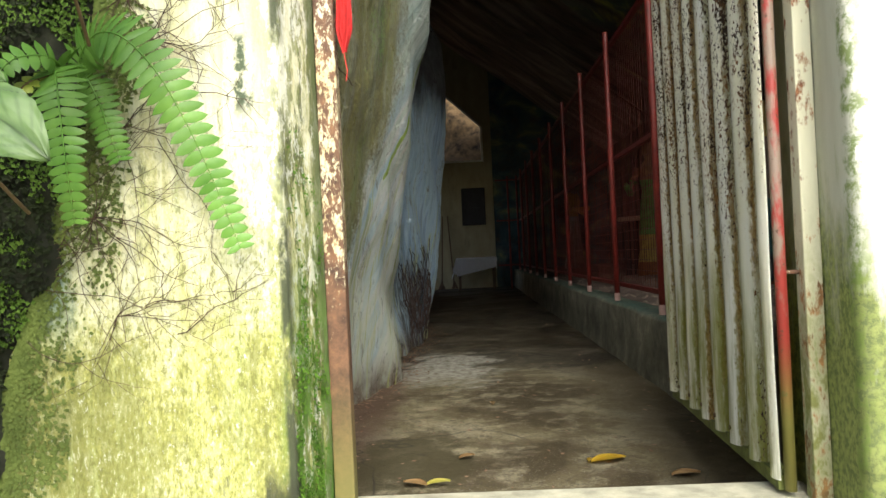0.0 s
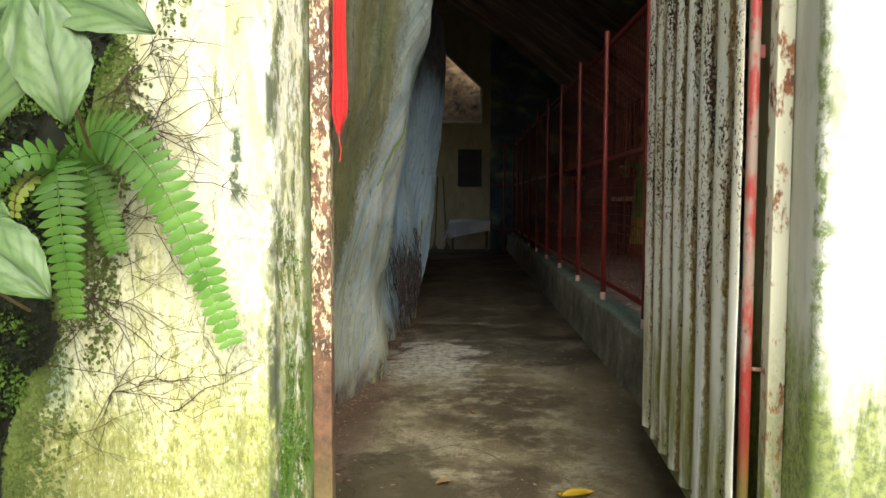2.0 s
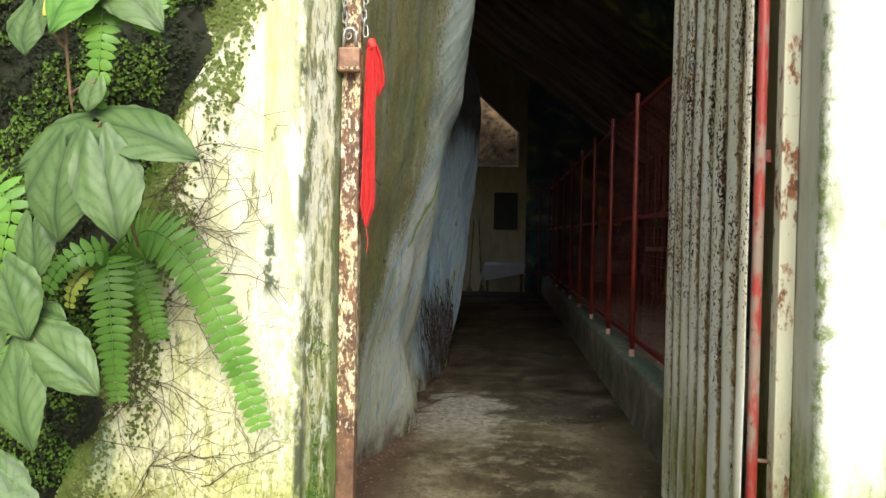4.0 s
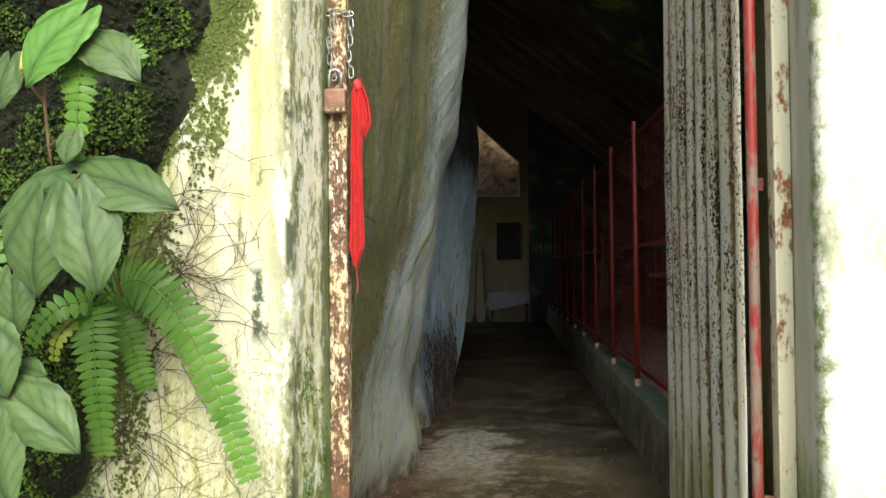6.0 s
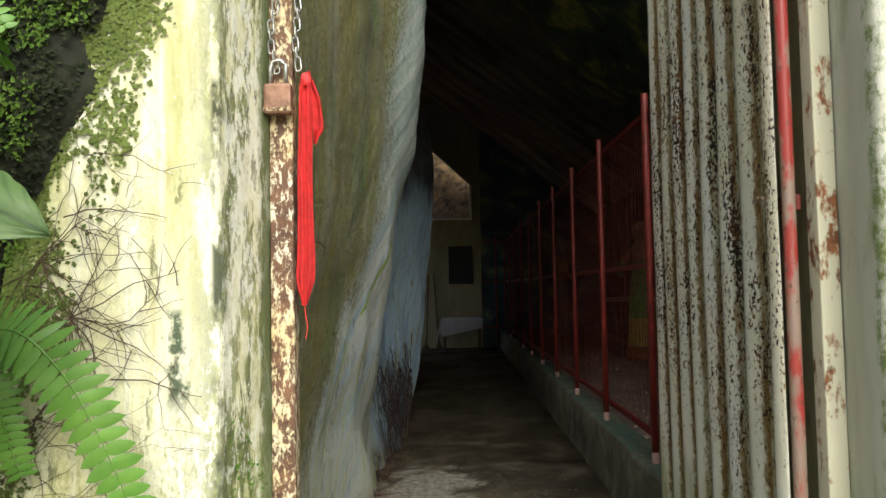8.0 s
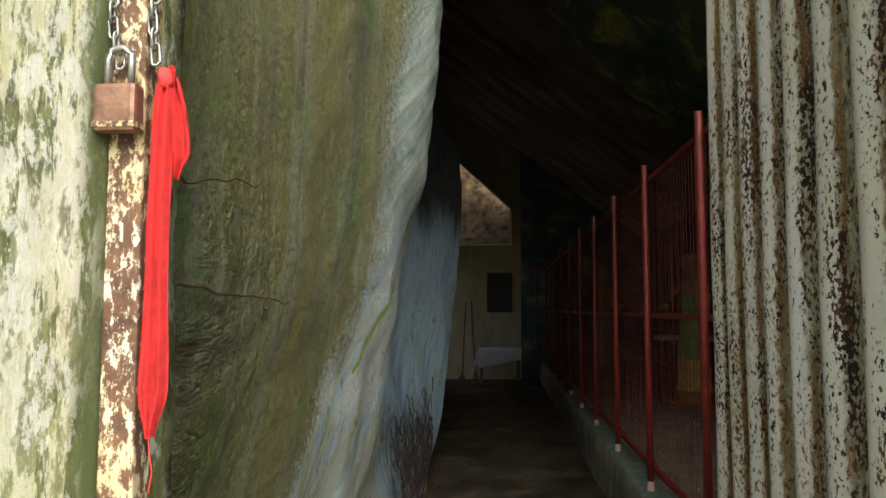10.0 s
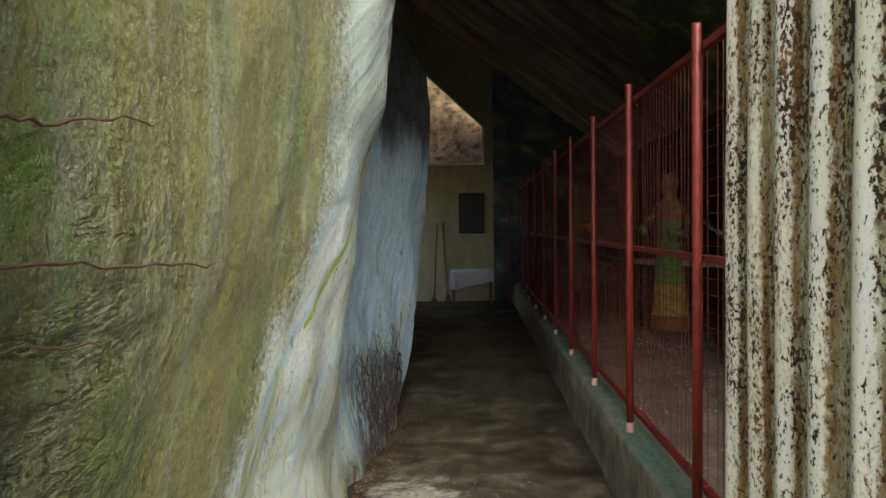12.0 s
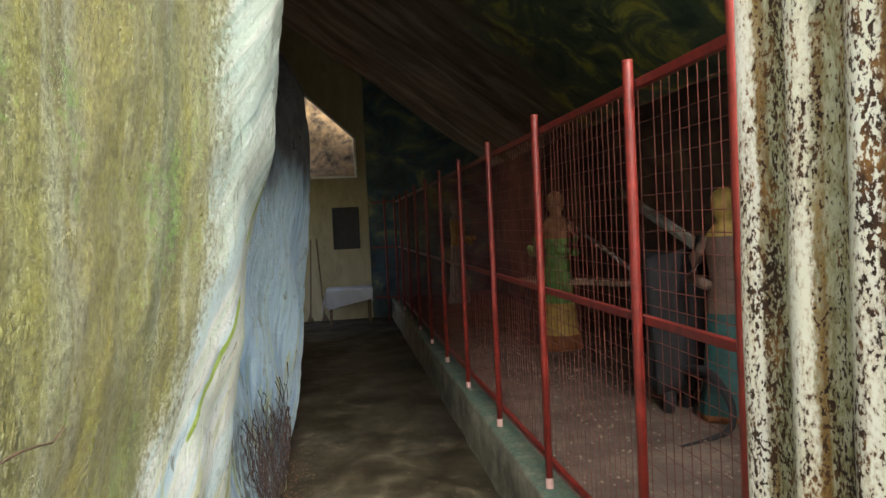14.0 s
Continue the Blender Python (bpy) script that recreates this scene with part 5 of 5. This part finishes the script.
# thin film of moss that creeps from the bank over the limewash
verts, faces = [], []
for _ in range(30000):
    z = random.uniform(0.0, 2.1)
    e_ = random.random() ** 2.2 * 0.15
    x = lerp_table(z, MOSS_EDGE) + e_ - 0.02
    if x > -0.37 or fbm((x * 9, z * 5, 7), 4) + random.uniform(-0.45, 0.45) < e_ * 7 - 0.55:
        continue
    p, a, s_ = Vector((x, 1.447 - 0.010 * fbm((x * 5, 1, z * 3), 4) - random.uniform(0.0, 0.004), z)), random.uniform(0, 6.28), random.uniform(0.003, 0.0065)
    u = Vector((math.cos(a), random.uniform(-0.35, 0.0), math.sin(a))) * s_
    w = Vector((-math.sin(a), random.uniform(-0.3, 0.1), math.cos(a))) * s_ * 0.7
    i = len(verts)
    verts += [tuple(p - u), tuple(p + w), tuple(p + u), tuple(p - w)]
    faces.append((i, i + 1, i + 2, i + 3))
me = bpy.data.meshes.new("moss_film")
me.from_pydata(verts, [], faces)
me.materials.append(m_leaf("dull olive moss film", (0.075, 0.105, 0.022), (0.17, 0.22, 0.05), 0.9))
tagged(new("moss_film", me), "thin olive moss film creeping over the limewash", "moss", "", "stuff")

# green cushions of moss on the inner face of the pillar, thick towards its foot
verts, faces = [], []
for _ in range(9000):
    t_, z = random.uniform(0.02, 0.42), 0.02 + 1.0 * random.random() ** 1.6
    if fbm((t_ * 9, z * 5, 3), 4) < -0.28 + 0.62 * z:
        continue
    x = -0.358 + 0.042 * min(1, t_ * 2) + 0.006 * fbm((7, t_ * 2, z * 3), 4) + random.uniform(0.0, 0.008)
    p, a = Vector((x, 1.457 + 0.393 * t_, z)), random.uniform(0, 6.28)
    s_ = random.uniform(0.003, 0.0075)
    u = Vector((random.uniform(0.1, 0.7), math.cos(a), math.sin(a))).normalized() * s_
    w = Vector((random.uniform(-0.3, 0.3), -math.sin(a), math.cos(a))).normalized() * s_ * 0.5
    i = len(verts)
    verts += [tuple(p - u * 0.4), tuple(p + w), tuple(p + u), tuple(p - w)]
    faces.append((i, i + 1, i + 2, i + 3))
me = bpy.data.meshes.new("corner_moss")
me.from_pydata(verts, [], faces)
me.materials.append(m_leaf("bright wall moss", (0.06, 0.15, 0.012), (0.15, 0.30, 0.03), 0.8))
tagged(new("corner_moss", me), "bright green moss cushions on the pillar's inner face", "moss", "", "stuff")


def leaflet(bm, p, d, n, length, width, droop=0.15, seg=4):
    """One blade from p along d, its face along n, with a folded middle and drooping tip."""
    side = d.cross(n).normalized()
    rows = []
    for i in range(seg + 1):
        t = i / seg
        w = width * (0.72 + 1.4 * t if t < 0.2 else (1 - ((t - 0.2) / 0.8) ** 3.0)) * 0.5
        c = p + d * length * t - n * droop * length * t * t
        if i == seg:
            rows.append([bm.verts.new(c)])
        else:
            rows.append([bm.verts.new(c + side * w - n * 0.18 * w), bm.verts.new(c), bm.verts.new(c - side * w - n * 0.18 * w)])
    for a, b in zip(rows, rows[1:]):
        if len(b) == 3:
            bm.faces.new((a[0], a[1], b[1], b[0]))
            bm.faces.new((a[1], a[2], b[2], b[1]))
        else:
            bm.faces.new((a[0], a[1], b[0]))
            bm.faces.new((a[1], a[2], b[0]))


def fern_frond(plant, pts, half, pairs, material, taper=0.35):
    """A frond: midrib with pairs of blunt leaflets along it."""
    line = spline(pts, pairs * 2)
    bm = bmesh.new()
    tube(bm, line, 0.0024, 5, 0.0008)
    fr = part("frond", bm, M_STEM if material is M_FERNY else material, plant)
    for k in range(1, pairs * 2):
        t = k / (pairs * 2)
        d = (line[k + 1] - line[k - 1]).normalized()
        face = Vector((0.10, -1, 0.35))
        face = (face - d * face.dot(d)).normalized()
        s = d.cross(face).normalized()
        ln = half * min(1, 0.35 + t * 5) * (1 - max(0, t - 0.35) / 0.65 * (1 - taper) if t > 0.35 else 1)
        ln *= random.uniform(0.9, 1.06)
        wd = (line[k + 1] - line[k - 1]).length * 0.98 * (1.0 if k % 2 else 0.96)
        if k % 2:
            for sg in (-1, 1):
                dd = (s * sg + d * 0.22 + face * random.uniform(-0.10, 0.14)).normalized()
                bm = bmesh.new()
                leaflet(bm, line[k] + dd * 0.001, dd, face, ln, wd, random.uniform(0.05, 0.28))
                part("leaflet", bm, material, fr, smooth=True)
    return fr


fern = empty("fern", "sword fern with arching bright green fronds on the wall", "fern")
fern_frond(fern, [(-0.735, 1.40, 1.06), (-0.712, 1.37, 1.105), (-0.659, 1.335, 1.133), (-0.603, 1.32, 1.115), (-0.548, 1.325, 1.050), (-0.506, 1.335, 0.966), (-0.468, 1.345, 0.871), (-0.442, 1.35, 0.796), (-0.416, 1.35, 0.722)], 0.062, 36, M_FERN, 0.42)
fern_frond(fern, [(-0.75, 1.38, 1.06), (-0.745, 1.34, 1.075), (-0.722, 1.30, 1.024), (-0.711, 1.29, 0.94), (-0.704, 1.29, 0.856), (-0.700, 1.30, 0.780)], 0.056, 25, M_FERN, 0.4)
fern_frond(fern, [(-0.73, 1.40, 1.06), (-0.705, 1.375, 1.058), (-0.675, 1.36, 1.008), (-0.659, 1.36, 0.953), (-0.645, 1.37, 0.900)], 0.045, 18, M_FERN, 0.5)
fern_frond(fern, [(-0.74, 1.37, 1.07), (-0.745, 1.32, 1.090), (-0.781, 1.28, 1.080), (-0.815, 1.27, 1.047), (-0.842, 1.28, 1.005)], 0.036, 12, M_FERN, 0.5)
fern_frond(fern, [(-0.75, 1.37, 1.07), (-0.775, 1.31, 1.045), (-0.795, 1.29, 1.01), (-0.806, 1.30, 0.97)], 0.022, 8, M_FERNY, 0.5)
fern = empty("fern", "hanging sword fern frond among the begonia leaves", "fern")
fern_frond(fern, [(-0.63, 1.26, 1.53), (-0.618, 1.10, 1.545), (-0.610, 1.06, 1.48), (-0.614, 1.06, 1.424), (-0.624, 1.07, 1.345)], 0.040, 15, M_FERN, 0.4)
fern_frond(fern, [(-0.62, 1.28, 1.52), (-0.60, 1.18, 1.57), (-0.57, 1.16, 1.565), (-0.55, 1.16, 1.54)], 0.028, 9, M_FERN, 0.5)
fern = empty("fern", "small fern tuft in the moss bank", "fern")
fern_frond(fern, [(-0.93, 1.28, 1.16), (-0.88, 1.16, 1.21), (-0.82, 1.13, 1.175), (-0.835, 1.13, 1.09), (-0.860, 1.14, 1.02)], 0.045, 15, M_FERN, 0.45)
fern_frond(fern, [(-0.95, 1.28, 0.86), (-0.90, 1.2, 0.90), (-0.86, 1.18, 0.86), (-0.865, 1.18, 0.76)], 0.045, 14, M_FERN, 0.45)


def heart_leaf(plant, base, tip, width, material, nrm=(0.1, -1, 0.45), cup=0.05):
    """A lopsided heart-shaped leaf with raised quilting between its veins."""
    base, tip = Vector(base), Vector(tip)
    d = tip - base
    length = d.length
    d.normalize()
    n = Vector(nrm)
    n = (n - d * n.dot(d)).normalized()
    s = d.cross(n).normalized()
    bm = bmesh.new()
    NT, NS = 30, 32
    lay = bm.verts.layers.float.new("vein")
    skew = random.uniform(-0.12, 0.12)
    grid = []
    for i in range(NT + 1):
        t = i / NT
        # outline: broad near the base, drawn out into a tip
        if t < 0.36:
            w = width * 0.5 * math.sqrt(max(0.0, 1 - (1 - (t + 0.09) / 0.45) ** 2))
        else:
            w = width * 0.5 * math.cos((t - 0.36) / 0.64 * math.pi / 2) ** 0.92
        row = []
        for j in range(NS + 1):
            q = 2 * j / NS - 1
            lobe = 0.27 * length * math.sin(math.pi * 0.86 * abs(q) ** 0.85) * (1 - t) ** 2.2
            fan = math.atan2(abs(q) * w, length * t + 0.12 * length)
            vein = 0.055 * width * abs(math.sin(fan * 5.5)) ** 0.6 * min(1, abs(q) * 3) * min(1, t * 5)
            h = vein * 0.5 - cup * width * q * q - 0.14 * length * t * t + 0.03 * width * fbm((t * 3, q * 2, length * 99), 3)
            rag = 1 + 0.025 * math.sin(t * 40 + j) * (abs(q) == 1)
            vt = bm.verts.new(base + d * (length * t - lobe) + s * (q * w * rag + skew * width * math.sin(t * 3.1)) + n * h)
            side_vein = abs(math.sin((t * 1.1 + abs(q) * 0.45) * 16))
            vt[lay] = min(abs(math.sin(fan * 5.5)) * 1.6, abs(q) * 7, 0.35 + side_vein)
            row.append(vt)
        grid.append(row)
    for a, b in zip(grid, grid[1:]):
        for j in range(NS):
            bm.faces.new((a[j], b[j], b[j + 1], a[j + 1]))
    lf = part("leaf", bm, material, plant, smooth=True)
    return lf


def begonia(label, leaves, stems):
    b = empty("begonia", label, "plant")
    for st in stems:
        part("stem", tube(bmesh.new(), spline(st, 10), 0.0035, 7, 0.0022), M_STEM, b, smooth=True)
    for base, tip, w, mat_ in leaves:
        heart_leaf(b, base, tip, w * 1.14, mat_, (random.uniform(-0.15, 0.25), -1, random.uniform(0.25, 0.6)))
    return b


begonia("begonia with big heart-shaped green leaves on the bank",
        [((-0.604, 1.06, 1.318), (-0.427, 1.02, 1.268), 0.095, M_BEG), ((-0.654, 1.03, 1.268), (-0.666, 1.00, 1.115), 0.125, M_BEG),
         ((-0.590, 1.02, 1.270), (-0.543, 0.99, 1.120), 0.102, M_BEG), ((-0.613, 1.04, 1.245), (-0.596, 1.02, 1.150), 0.046, M_YLEAF),
         ((-0.645, 1.07, 1.312), (-0.760, 1.04, 1.245), 0.090, M_BEG), ((-0.612, 1.09, 1.335), (-0.627, 1.08, 1.270), 0.065, M_BEG)],
        [[(-0.66, 1.30, 1.10), (-0.64, 1.20, 1.18), (-0.632, 1.10, 1.25), (-0.628, 1.06, 1.300)], [(-0.632, 1.10, 1.25), (-0.62, 1.06, 1.29), (-0.604, 1.05, 1.318)]])
begonia("young begonia with light green leaves on a tall stem",
        [((-0.600, 1.04, 1.580), (-0.688, 1.01, 1.468), 0.098, M_BEGL), ((-0.660, 1.06, 1.560), (-0.704, 1.03, 1.500), 0.055, M_YLEAF),
         ((-0.590, 1.05, 1.542), (-0.490, 1.02, 1.474), 0.072, M_BEG), ((-0.728, 1.05, 1.510), (-0.738, 1.03, 1.430), 0.070, M_BEG),
         ((-0.615, 1.05, 1.385), (-0.628, 1.04, 1.335), 0.045, M_BEG), ((-0.68, 1.05, 1.70), (-0.60, 1.02, 1.66), 0.08, M_BEG)],
        [[(-0.69, 1.28, 1.22), (-0.683, 1.12, 1.30), (-0.680, 1.08, 1.40), (-0.672, 1.06, 1.50), (-0.64, 1.05, 1.56)], [(-0.679, 1.08, 1.44), (-0.70, 1.06, 1.475), (-0.728, 1.05, 1.51)], [(-0.681, 1.09, 1.37), (-0.65, 1.06, 1.375), (-0.615, 1.05, 1.385)]])
begonia("lower begonia with drooping dull green leaves",
        [((-0.706, 1.03, 0.945), (-0.587, 1.0, 0.862), 0.092, M_BEG), ((-0.722, 1.02, 0.912), (-0.690, 0.98, 0.765), 0.082, M_BEG),
         ((-0.765, 1.03, 1.055), (-0.712, 1.0, 0.950), 0.100, M_BEG), ((-0.745, 1.08, 1.140), (-0.737, 1.06, 1.040), 0.070, M_BEG),
         ((-0.712, 1.06, 0.992), (-0.662, 1.04, 0.980), 0.035, M_BEG), ((-0.80, 1.03, 1.00), (-0.80, 1.0, 0.88), 0.10, M_BEG)],
        [[(-0.76, 1.26, 0.80), (-0.74, 1.12, 0.86), (-0.725, 1.06, 0.92), (-0.74, 1.05, 1.0), (-0.765, 1.04, 1.055)], [(-0.725, 1.06, 0.92), (-0.715, 1.04, 0.94), (-0.706, 1.03, 0.945)]])
begonia("low leafy begonia at the foot of the bank",
        [((-0.84, 1.08, 0.66), (-0.715, 1.03, 0.525), 0.13, M_BEG), ((-0.83, 1.05, 0.60), (-0.76, 1.0, 0.48), 0.10, M_BEGL), ((-0.82, 1.10, 0.70), (-0.755, 1.07, 0.62), 0.07, M_BEG)],
        [[(-0.90, 1.28, 0.50), (-0.87, 1.15, 0.60), (-0.84, 1.08, 0.66)], [(-0.87, 1.15, 0.60), (-0.85, 1.08, 0.61), (-0.83, 1.05, 0.60)]])

# thin roots that creep over the limewash
bm = bmesh.new()
rng = random.Random(5)


def creep(x, z, ang, length, r, depth):
    pts = []
    n = max(5, int(length / 0.02))
    for i in range(n):
        if x > -0.372:
            break
        pts.append((x, 1.4415 - 0.010 * fbm((x * 5, 1, z * 3), 4), z))
        ang += rng.gauss(0, 0.2)
        x += 0.02 * math.cos(ang)
        z += 0.02 * math.sin(ang)
        if depth > 0 and rng.random() < 0.22:
            creep(x, z, ang + rng.choice((-1, 1)) * rng.uniform(0.5, 1.1), length * rng.uniform(0.25, 0.6), r * 0.7, depth - 1)
    if len(pts) > 2:
        tube(bm, pts, r, 4, r * 0.4, cap=False)


for x, z, a, l in ((-0.68, 1.20, 0.2, 0.34), (-0.67, 1.19, -0.5, 0.25), (-0.66, 1.30, 0.35, 0.25), (-0.66, 1.22, 0.8, 0.22), (-0.70, 1.16, -0.9, 0.3), (-0.72, 0.98, -0.6, 0.34), (-0.76, 0.86, 0.1, 0.4),
                   (-0.80, 0.76, -0.9, 0.3), (-0.82, 0.72, 0.3, 0.3), (-0.84, 0.66, -0.3, 0.4), (-0.64, 0.62, 0.1, 0.3), (-0.88, 0.56, -0.4, 0.35), (-0.6, 0.95, -1.2, 0.3), (-0.58, 1.42, 0.2, 0.18), (-0.86, 0.9, -1.2, 0.35)):
    creep(x, z, a, l, 0.0010, 2)
# knots from which darker roots spread
for x, z, n_, l, r in ((-0.605, 1.145, 11, 0.17, 0.0013), (-0.655, 1.245, 8, 0.16, 0.0012), (-0.735, 0.80, 12, 0.22, 0.0012), (-0.70, 0.60, 8, 0.2, 0.0010), (-0.60, 1.30, 6, 0.14, 0.0010), (-0.66, 0.98, 6, 0.2, 0.0010)):
    for q in range(n_):
        creep(x, z, rng.uniform(-2.6, 1.6), l * rng.uniform(0.5, 1.3), r, 1)
for x, z, a, l in ((-0.605, 1.145, 0.18, 0.22), (-0.66, 1.16, -0.35, 0.10), (-0.62, 1.315, -0.05, 0.20), (-0.54, 1.04, -0.12, 0.20), (-0.58, 0.56, -0.1, 0.25)):
    creep(x, z, a, l, 0.0013, 1)
tagged(mesh_object("creeping_roots", bm, M_ROOT), "thin brown roots creeping over the limewash", "roots", "", "stuff")

# fine roots on the boulder
bm = bmesh.new()
for y, z, dz, ln in ((2.05, 1.55, 0.05, 0.42), (2.0, 1.36, -0.02, 0.72), (2.0, 1.24, -0.03, 0.35)):
    pts = [(rock_x(y + ln * i / 14, z) + 0.03 + 0.012 * fbm((y + i * 0.3, z, 5), 3), y + ln * i / 14, z + dz * i / 14 + 0.02 * fbm((i * 0.35, z * 7, 2), 3)) for i in range(15)]
    tube(bm, pts, 0.004, 5, 0.0015)
tagged(mesh_object("boulder_roots", bm, M_ROOT), "thin reddish roots clinging to the boulder", "roots", "", "stuff")

# dark tangle of dead rootlets hanging in the cleft of the boulder
bm = bmesh.new()
for _ in range(150):
    y, z = random.uniform(5.45, 6.2), random.uniform(0.15, 0.72) * random.uniform(0.5, 1)
    ln = random.uniform(0.08, 0.32)
    pts = []
    for i in range(7):
        zz, yy = max(0.01, z + ln * (0.5 - i / 6)), y + 0.03 * math.sin(i * 0.9 + z * 9)
        pts.append((rock_x(yy, zz) + 0.035 * fbm((yy * 1.3, zz * 0.9, 1), 5) + 0.02 + random.uniform(0, 0.012), yy, zz))
    tube(bm, pts, 0.0035, 4, 0.0012, cap=False)
tagged(mesh_object("rootlet_tangle", bm, m_simple("black-brown dead roots", (0.03, 0.017, 0.014), 0.9)), "black-brown tangle of dead rootlets on the boulder", "roots", "", "stuff")

# ---------- fallen leaves ----------
M_FALL = m_leaf("fallen yellow leaf", (0.55, 0.36, 0.03), (0.66, 0.48, 0.06))
M_FALLB = m_leaf("fallen brown leaf", (0.30, 0.17, 0.07), (0.42, 0.28, 0.13))


def fallen(at, size, turn, material, label):
    bm = bmesh.new()
    n = 9
    rows = []
    for i in range(n + 1):
        t = i / n
        w = size * 0.28 * math.sin(math.pi * min(1, t * 0.97 + 0.02)) ** 0.8
        rows.append([bm.verts.new((size * (t - 0.5), q * w, 0.010 + 0.006 * abs(q) + 0.05 * size * math.sin(t * 3.0))) for q in (-1, -0.5, 0, 0.5, 1)])
    for a, b in zip(rows, rows[1:]):
        for q in range(4):
            bm.faces.new((a[q], a[q + 1], b[q + 1], b[q]))
    bmesh.ops.solidify(bm, geom=list(bm.faces), thickness=0.0006)
    ob = mesh_object("fallen_leaf", bm, material, True)
    ob.matrix_world = pose(*at, 0, 0, turn)
    return tagged(ob, label, "leaf", "fallen leaves on the floor")


fallen((0.425, 2.40, 0.0), 0.125, 20, M_FALL, "fallen bright yellow leaf on the concrete floor")
fallen((0.365, 2.40, 0.0), 0.035, 70, M_FALL, "small fallen yellow leaf scrap on the floor")
fallen((-0.185, 2.22, 0.0), 0.085, 150, M_FALLB, "fallen curled brown leaf on the floor")
fallen((-0.115, 2.22, 0.0), 0.075, 20, M_YLEAF, "fallen pale yellow leaf on the floor")
fallen((-0.03, 2.50, 0.0), 0.06, 30, M_FALLB, "fallen brown leaf on the floor")
fallen((0.085, 3.38, 0.0), 0.05, 100, M_FALLB, "fallen pale brown leaf on the floor")
fallen((0.62, 2.22, 0.0), 0.09, 10, M_FALLB, "fallen brown leaf near the gate")

# litter of dead leaves and grit along the foot of the boulder
verts, faces = [], []
for _ in range(2600):
    y = random.uniform(2.0, 9.0) ** 1.0
    x = rock_x(y, 0.02) + abs(random.gauss(0, 0.09))
    if random.random() < 0.22:
        x = random.uniform(-0.4, 0.9)
    s = random.uniform(0.003, 0.013)
    a = random.uniform(0, 6.28)
    p, u, w = Vector((x, y, 0.010 + 0.008 * fbm((x * 1.5, y * 1.5, 0), 4) + random.uniform(0, 0.004))), Vector((math.cos(a), math.sin(a), random.uniform(-0.3, 0.3))) * s, Vector((-math.sin(a), math.cos(a), random.uniform(-0.3, 0.3))) * s * 0.6
    i = len(verts)
    verts += [tuple(p - u), tuple(p + w), tuple(p + u), tuple(p - w)]
    faces += [(i, i + 1, i + 2, i + 3)]
me = bpy.data.meshes.new("floor_litter")
me.from_pydata(verts, [], faces)
me.materials.append(m_leaf("brown litter", (0.10, 0.05, 0.03), (0.30, 0.20, 0.13), 0.85))
tagged(new("floor_litter", me), "crumbs of dead leaf and grit along the floor", "litter", "", "stuff")
